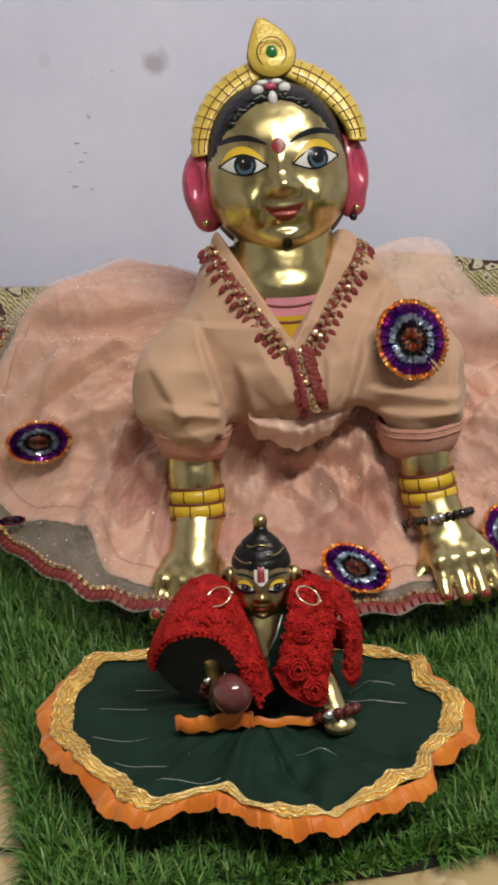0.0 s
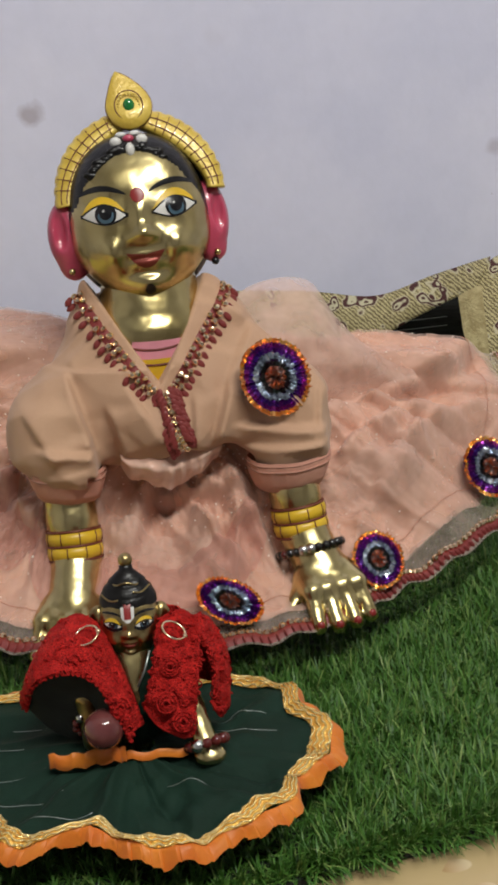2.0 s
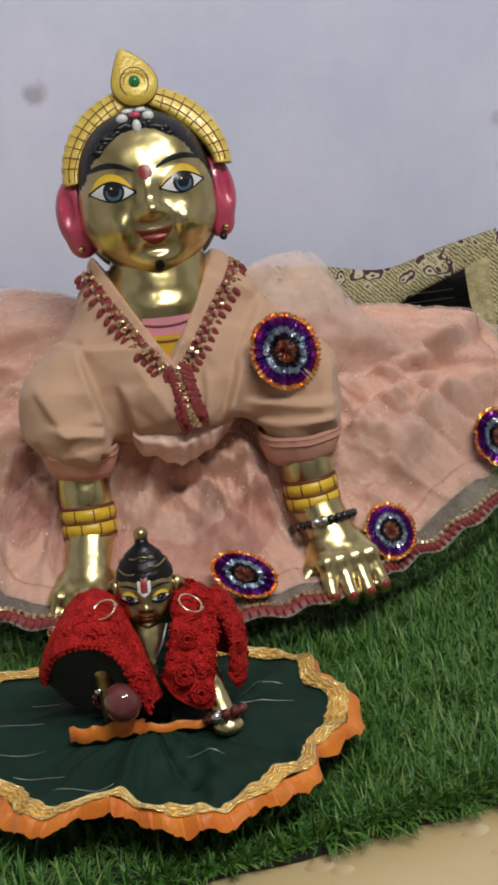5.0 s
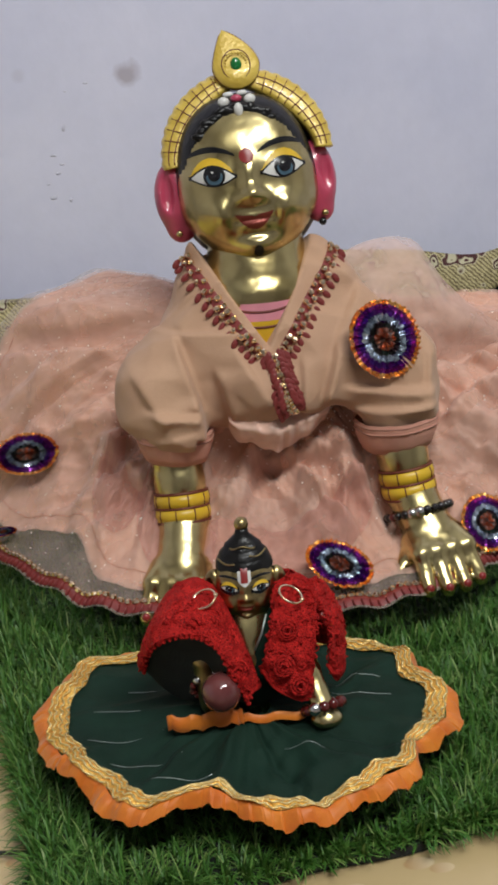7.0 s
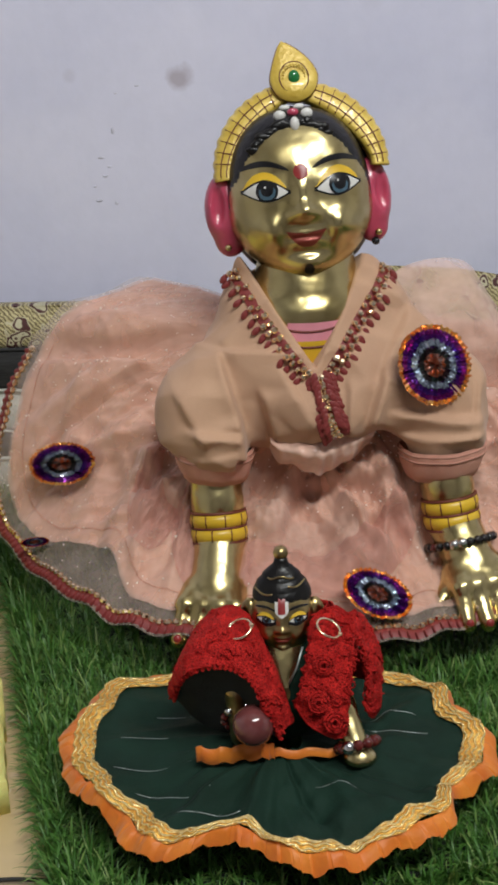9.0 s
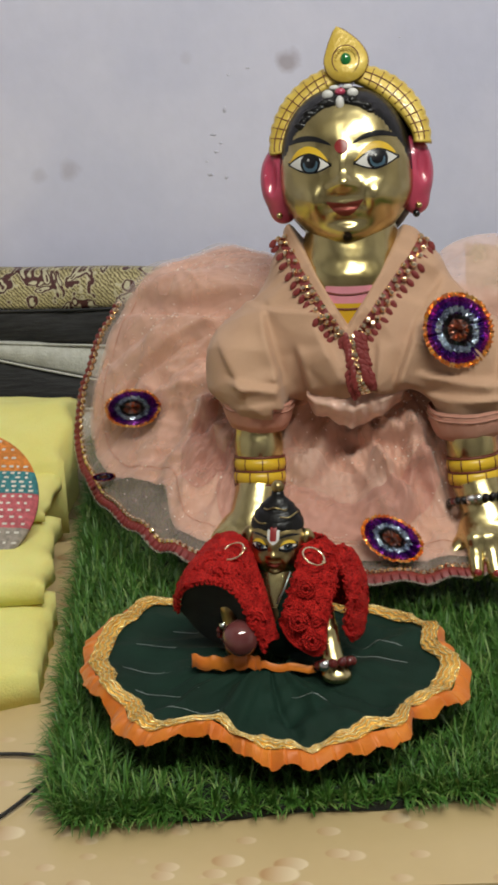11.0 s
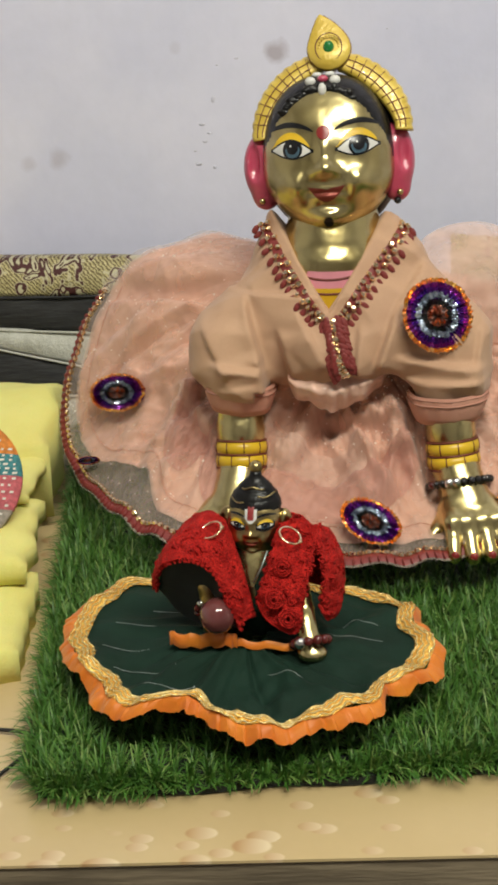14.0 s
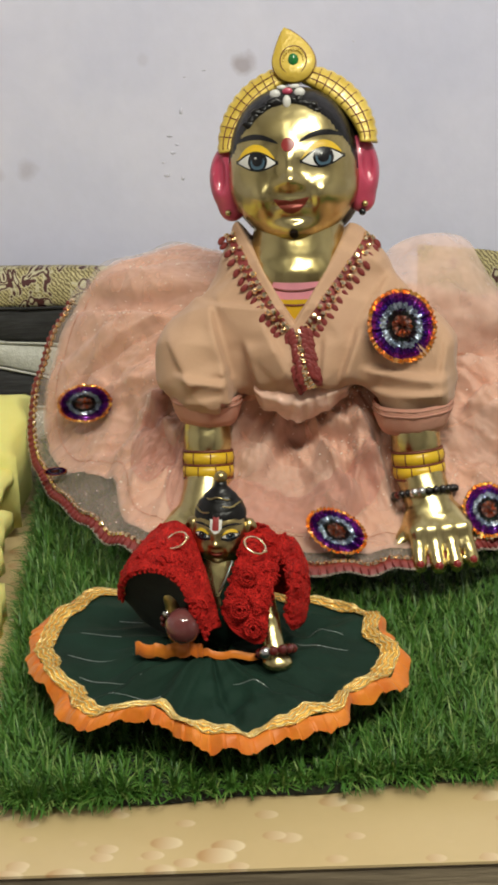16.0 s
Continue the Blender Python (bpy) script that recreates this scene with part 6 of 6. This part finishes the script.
bead_ring("small_bracelet", "dark red bead bracelet beside the stone ball", (-0.0605, -0.1740, 0.0590), (0.1, -0.9, -0.4), 0.0082, [GARNET, SILVER, GARNET, GARNET, SILVER, GARNET, GARNET, GARNET, SILVER, GARNET, SILVER, GARNET], 0.0020)


def hoop(at, turn):
    t = thing("hoop_earring", "thin gold hoop earring on the small statue", "earring", at, group="hoop earrings")
    P = [Vector((0.0060 * math.cos(x), 0, 0.0060 * math.sin(x) * 0.9)) for x in np.linspace(0, 2 * math.pi, 32, endpoint=False)]
    V, Fc = tube(P, 0.0006, 6, True)
    mesh_object("wire", V, Fc, GOLD, t)
    V, Fc = ball((0.0060, 0, -0.001), 0.0013, 8, 6)
    mesh_object("bead", V, Fc, GOLD, t)
    t.rotation_euler = turn
    return t


hoop((-0.0590, -0.1745, 0.1055), (math.radians(-68), math.radians(-22), 0))
hoop((-0.0178, -0.1765, 0.1030), (math.radians(-68), math.radians(28), 0))


# ---- left of the mat: foam pieces, patchwork disc, cable ----
def foam(corners, z, h, label, bend=0.0, seed=0):
    """A cut foam slab over a four-cornered base, its edges soft."""
    nu, nv = 26, 26
    A = [np.array(c, float) for c in corners]
    V = []
    for layer in (0, 1):
        for i in range(nu):
            for j in range(nv):
                u, v = i / (nu - 1), j / (nv - 1)
                p = (A[0] * (1 - u) + A[1] * u) * (1 - v) + (A[3] * (1 - u) + A[2] * u) * v
                e = min(u, 1 - u, v, 1 - v)
                soft = 0.006 * math.exp(-e / 0.05)
                zz = z + (h - soft if layer else 0.0) + bend * math.sin(math.pi * v) ** 2
                zz += 0.0012 * noise.noise(Vector((p[0] * 40, p[1] * 40, seed))) + 0.004 * noise.noise(Vector((p[0] * 14, p[1] * 14, seed + 3))) * layer
                p = p + np.array((noise.noise(Vector((v * 4.5, layer * 0.2, seed))), noise.noise(Vector((u * 4.5, layer * 0.2, seed + 5))))) * 0.006
                V.append((p[0], p[1], zz))
    Fc = [f[::-1] for f in grid_faces(nu, nv)] + [tuple(i + nu * nv for i in f) for f in grid_faces(nu, nv)]
    k = nu * nv
    ring = [i * nv for i in range(nu)] + [(nu - 1) * nv + j for j in range(1, nv)] + [i * nv + nv - 1 for i in range(nu - 2, -1, -1)] + [j for j in range(nv - 2, 0, -1)]
    Fc += [(ring[i], ring[(i + 1) % len(ring)], k + ring[(i + 1) % len(ring)], k + ring[i]) for i in range(len(ring))]
    ob = mesh_object("foam_piece", V, Fc, FOAM)
    return tagged(ob, label, "foam", group="foam pieces")


foam([(-0.34, -0.185), (-0.176, -0.150), (-0.186, -0.052), (-0.34, -0.062)], 0.0, 0.026, "pale yellow soft foam slab beside the grass mat", seed=1)
foam([(-0.34, -0.100), (-0.186, -0.075), (-0.198, 0.030), (-0.34, 0.020)], 0.027, 0.020, "pale yellow soft foam slab overlapping another", seed=4)
foam([(-0.34, -0.010), (-0.200, 0.002), (-0.206, 0.105), (-0.34, 0.100)], 0.048, 0.012, "pale yellow foam slab on the stack", seed=7)
foam([(-0.36, 0.020), (-0.200, 0.070), (-0.215, 0.215), (-0.36, 0.230)], 0.010, 0.060, "thick pale yellow foam block, bulging upward", 0.016, seed=9)


def build_disc():
    """A round patchwork disc, leaning on the foam: four printed bands."""
    t = thing("patchwork_disc", "round patchwork disc with orange, teal, pink and grey bands", "disc", (-0.256, -0.010, 0.066))
    bands = (("orange_band", (0.75, 0.25, 0.04), 0.40, 1.0), ("teal_band", (0.05, 0.24, 0.26), 0.10, 0.40), ("pink_band", (0.60, 0.13, 0.15), -0.35, 0.10), ("grey_band", (0.36, 0.31, 0.26), -1.0, -0.35))
    r = 0.056
    tilt = Matrix.Rotation(math.radians(38), 4, "X")
    pale = mat("pale_print", (0.72, 0.68, 0.6), 0.7)
    for nm, col, y0, y1 in bands:
        m_ = mat(nm, col, 0.75, 0, tuple(c * 0.6 for c in col), 300, bump=0.5, bscale=700, fine=0.25)
        V = []
        rows = 10
        for layer, z in ((0, 0.0), (1, 0.006)):
            for j in range(rows + 1):
                y = y0 + (y1 - y0) * j / rows
                hw = math.sqrt(max(0, 1 - y * y))
                for i in range(21):
                    V.append(tilt @ Vector((r * hw * (i / 10 - 1), r * y, z * (0.4 + 0.6 * math.sqrt(max(0, 1 - min(1, (hw * (i / 10 - 1)) ** 2 + y * y)))))))
        k = 21 * (rows + 1)
        Fc = grid_faces(rows + 1, 21) + [tuple(q + k for q in f[::-1]) for f in grid_faces(rows + 1, 21)]
        for j in range(rows):
            for e in (0, 20):
                Fc.append((j * 21 + e, (j + 1) * 21 + e, k + (j + 1) * 21 + e, k + j * 21 + e))
        mesh_object(nm, V, Fc, m_, t)
        pl = Pile()
        rng = random.Random(int(100 * y1))
        for a in range(5):
            y = y0 + (y1 - y0) * (a + 0.5) / 5
            hw = math.sqrt(max(0, 1 - y * y)) * 0.92
            x = -hw
            while x < hw:
                z = 0.006 * (0.4 + 0.6 * math.sqrt(max(0, 1 - min(1, x * x + y * y)))) + 0.0004
                w = rng.uniform(0.03, 0.06)
                pl.add([tilt @ Vector((r * (x + p), r * (y + q), z)) for p, q in ((0, -0.014), (w, -0.014), (w, 0.014), (0, 0.014))], [(0, 1, 2, 3)])
                x += w + rng.uniform(0.03, 0.08)
        pl.done("printed_dashes", [pale], bpy.data.objects[nm] if nm in bpy.data.objects else t, smooth=False)
    return t


build_disc()


def build_cable():
    pts = [(-0.36, -0.236, 0.003), (-0.25, -0.214, 0.003), (-0.190, -0.2035, 0.003), (-0.160, -0.206, 0.0032), (-0.150, -0.214, 0.003), (-0.158, -0.232, 0.0028), (-0.176, -0.262, 0.0024), (-0.21, -0.30, 0.0022)]
    V, Fc = tube(spline(pts, 8), 0.0011, 7)
    ob = mesh_object("cable", V, Fc, CABLE)
    return tagged(ob, "thin black cable looped on the table top", "cable")


build_cable()


# ---- cloths behind ----
def cloth_strip(name, top, low_, material, parent, label="", n=70, m=10, wave=0.002, seed=0):
    A, B = spline(top, 14), spline(low_, 14)
    A = resample(A, n)
    B = resample(B, n)
    V = []
    for i in range(n):
        for j in range(m):
            g = j / (m - 1)
            p = A[i] + (B[i] - A[i]) * g
            q = noise.noise(Vector(p) * 30 + Vector((seed, 0, 0))) * wave + noise.noise(Vector(p) * 110) * wave * 0.25
            V.append(p + np.array((0, -1, 0.3)) * (q + 0.004 * math.sin(math.pi * g)))
    ob = mesh_object(name, V, grid_faces(n, m), material, parent, label)
    mod = ob.modifiers.new("thick", "SOLIDIFY")
    mod.thickness = 0.0014
    return ob


def build_left_cloth():
    t = thing("striped_cloth", "folded black and white cloth with gold brocade border", "cloth", (0, 0, 0.0))
    rows = [(0.340, 0.145), (0.312, 0.148), (0.300, 0.118), (0.296, 0.090), (0.290, 0.074), (0.285, 0.034), (0.282, 0.004)]
    xs = (-0.52, -0.38, -0.29, -0.20, -0.12, -0.03)
    dz = (0.012, 0.006, 0.001, 0.000, -0.004, -0.006)

    def line(k, tilt=0.0):
        y, z = rows[k]
        return [(x, y + 0.004 * math.sin(9 * x + k), max(0.003, z + d * (1 if k < 5 else 0.3) + tilt * (x + 0.29))) for x, d in zip(xs, dz)]

    cloth_strip("brocade_border", line(1), line(2), BROCADE, t, "gold brocade border with maroon leaf scrolls", seed=1)
    cloth_strip("top_fold", line(0), line(1), BROCADE, t, seed=2)
    cloth_strip("black_band", line(2), line(3, -0.05), BLACK_CLOTH, t, "ribbed black band", seed=3, wave=0.004)
    cloth_strip("white_band", line(3, -0.05), line(4, -0.22), WHITE_CLOTH, t, "off-white towelling band", seed=4)
    cloth_strip("woven_band", line(4, -0.22), line(5), BLACK_CLOTH, t, "black woven band with grey threads", seed=5)
    cloth_strip("white_hem", line(5), line(6), WHITE_CLOTH, t, seed=6)
    # pale piping round the black panels
    for k, tilt in ((2, 0), (3, -0.05), (4, -0.22), (5, 0)):
        P = [np.array(p) + np.array((0, -0.0052, 0)) for p in spline(line(k, tilt), 8)]
        V, Fc = tube(P, 0.0011, 6)
        mesh_object("piping", V, Fc, WHITE_CLOTH if k > 2 else BLACK_CLOTH, t)
    return t


build_left_cloth()


def build_right_cloth():
    t = thing("brocade_cloth", "stiff gold brocade cloth with maroon leaves, arched up", "cloth", (0, 0, 0.0))
    cloth_strip("long_border", [(0.10, 0.300, 0.164), (0.155, 0.275, 0.163), (0.205, 0.250, 0.159), (0.248, 0.235, 0.174), (0.287, 0.215, 0.188)],
                [(0.10, 0.290, 0.112), (0.150, 0.262, 0.113), (0.190, 0.238, 0.124), (0.232, 0.225, 0.146), (0.272, 0.205, 0.168)], BROCADE, t, "gold brocade border with maroon leaf scrolls", seed=7)
    cloth_strip("hanging_end", [(0.262, 0.206, 0.165), (0.278, 0.209, 0.180), (0.292, 0.211, 0.1895), (0.312, 0.205, 0.182)],
                [(0.268, 0.170, 0.060), (0.285, 0.165, 0.058), (0.306, 0.165, 0.058), (0.330, 0.170, 0.060)], BROCADE, t, "brocade end falling to the mat", seed=8, m=24)
    cloth_strip("raw_edge", [(0.258, 0.208, 0.162), (0.268, 0.204, 0.168), (0.275, 0.202, 0.170)], [(0.258, 0.168, 0.060), (0.262, 0.167, 0.058), (0.270, 0.166, 0.058)], mat("frayed_cream_edge", (0.50, 0.42, 0.22), 0.9, 0, (0.35, 0.28, 0.13), 200, bump=1.0, bscale=500), t, "frayed cream edge", n=30, m=24, wave=0.004, seed=9)
    cloth_strip("dark_inside", [(0.12, 0.300, 0.135), (0.19, 0.275, 0.140), (0.25, 0.262, 0.160), (0.290, 0.250, 0.178)], [(0.12, 0.290, 0.045), (0.19, 0.280, 0.045), (0.25, 0.270, 0.045), (0.30, 0.260, 0.045)], BLACK_CLOTH, t, "black inner side with silver threads", seed=10)
    for z0 in (0.135, 0.128, 0.118):
        V, Fc = tube([(0.17, 0.262, z0 - 0.004), (0.21, 0.256, z0), (0.262, 0.246, z0 + 0.003)], 0.0003, 4)
        mesh_object("silver_thread", V, Fc, SILVER_THREAD, t)
    return t


build_right_cloth()
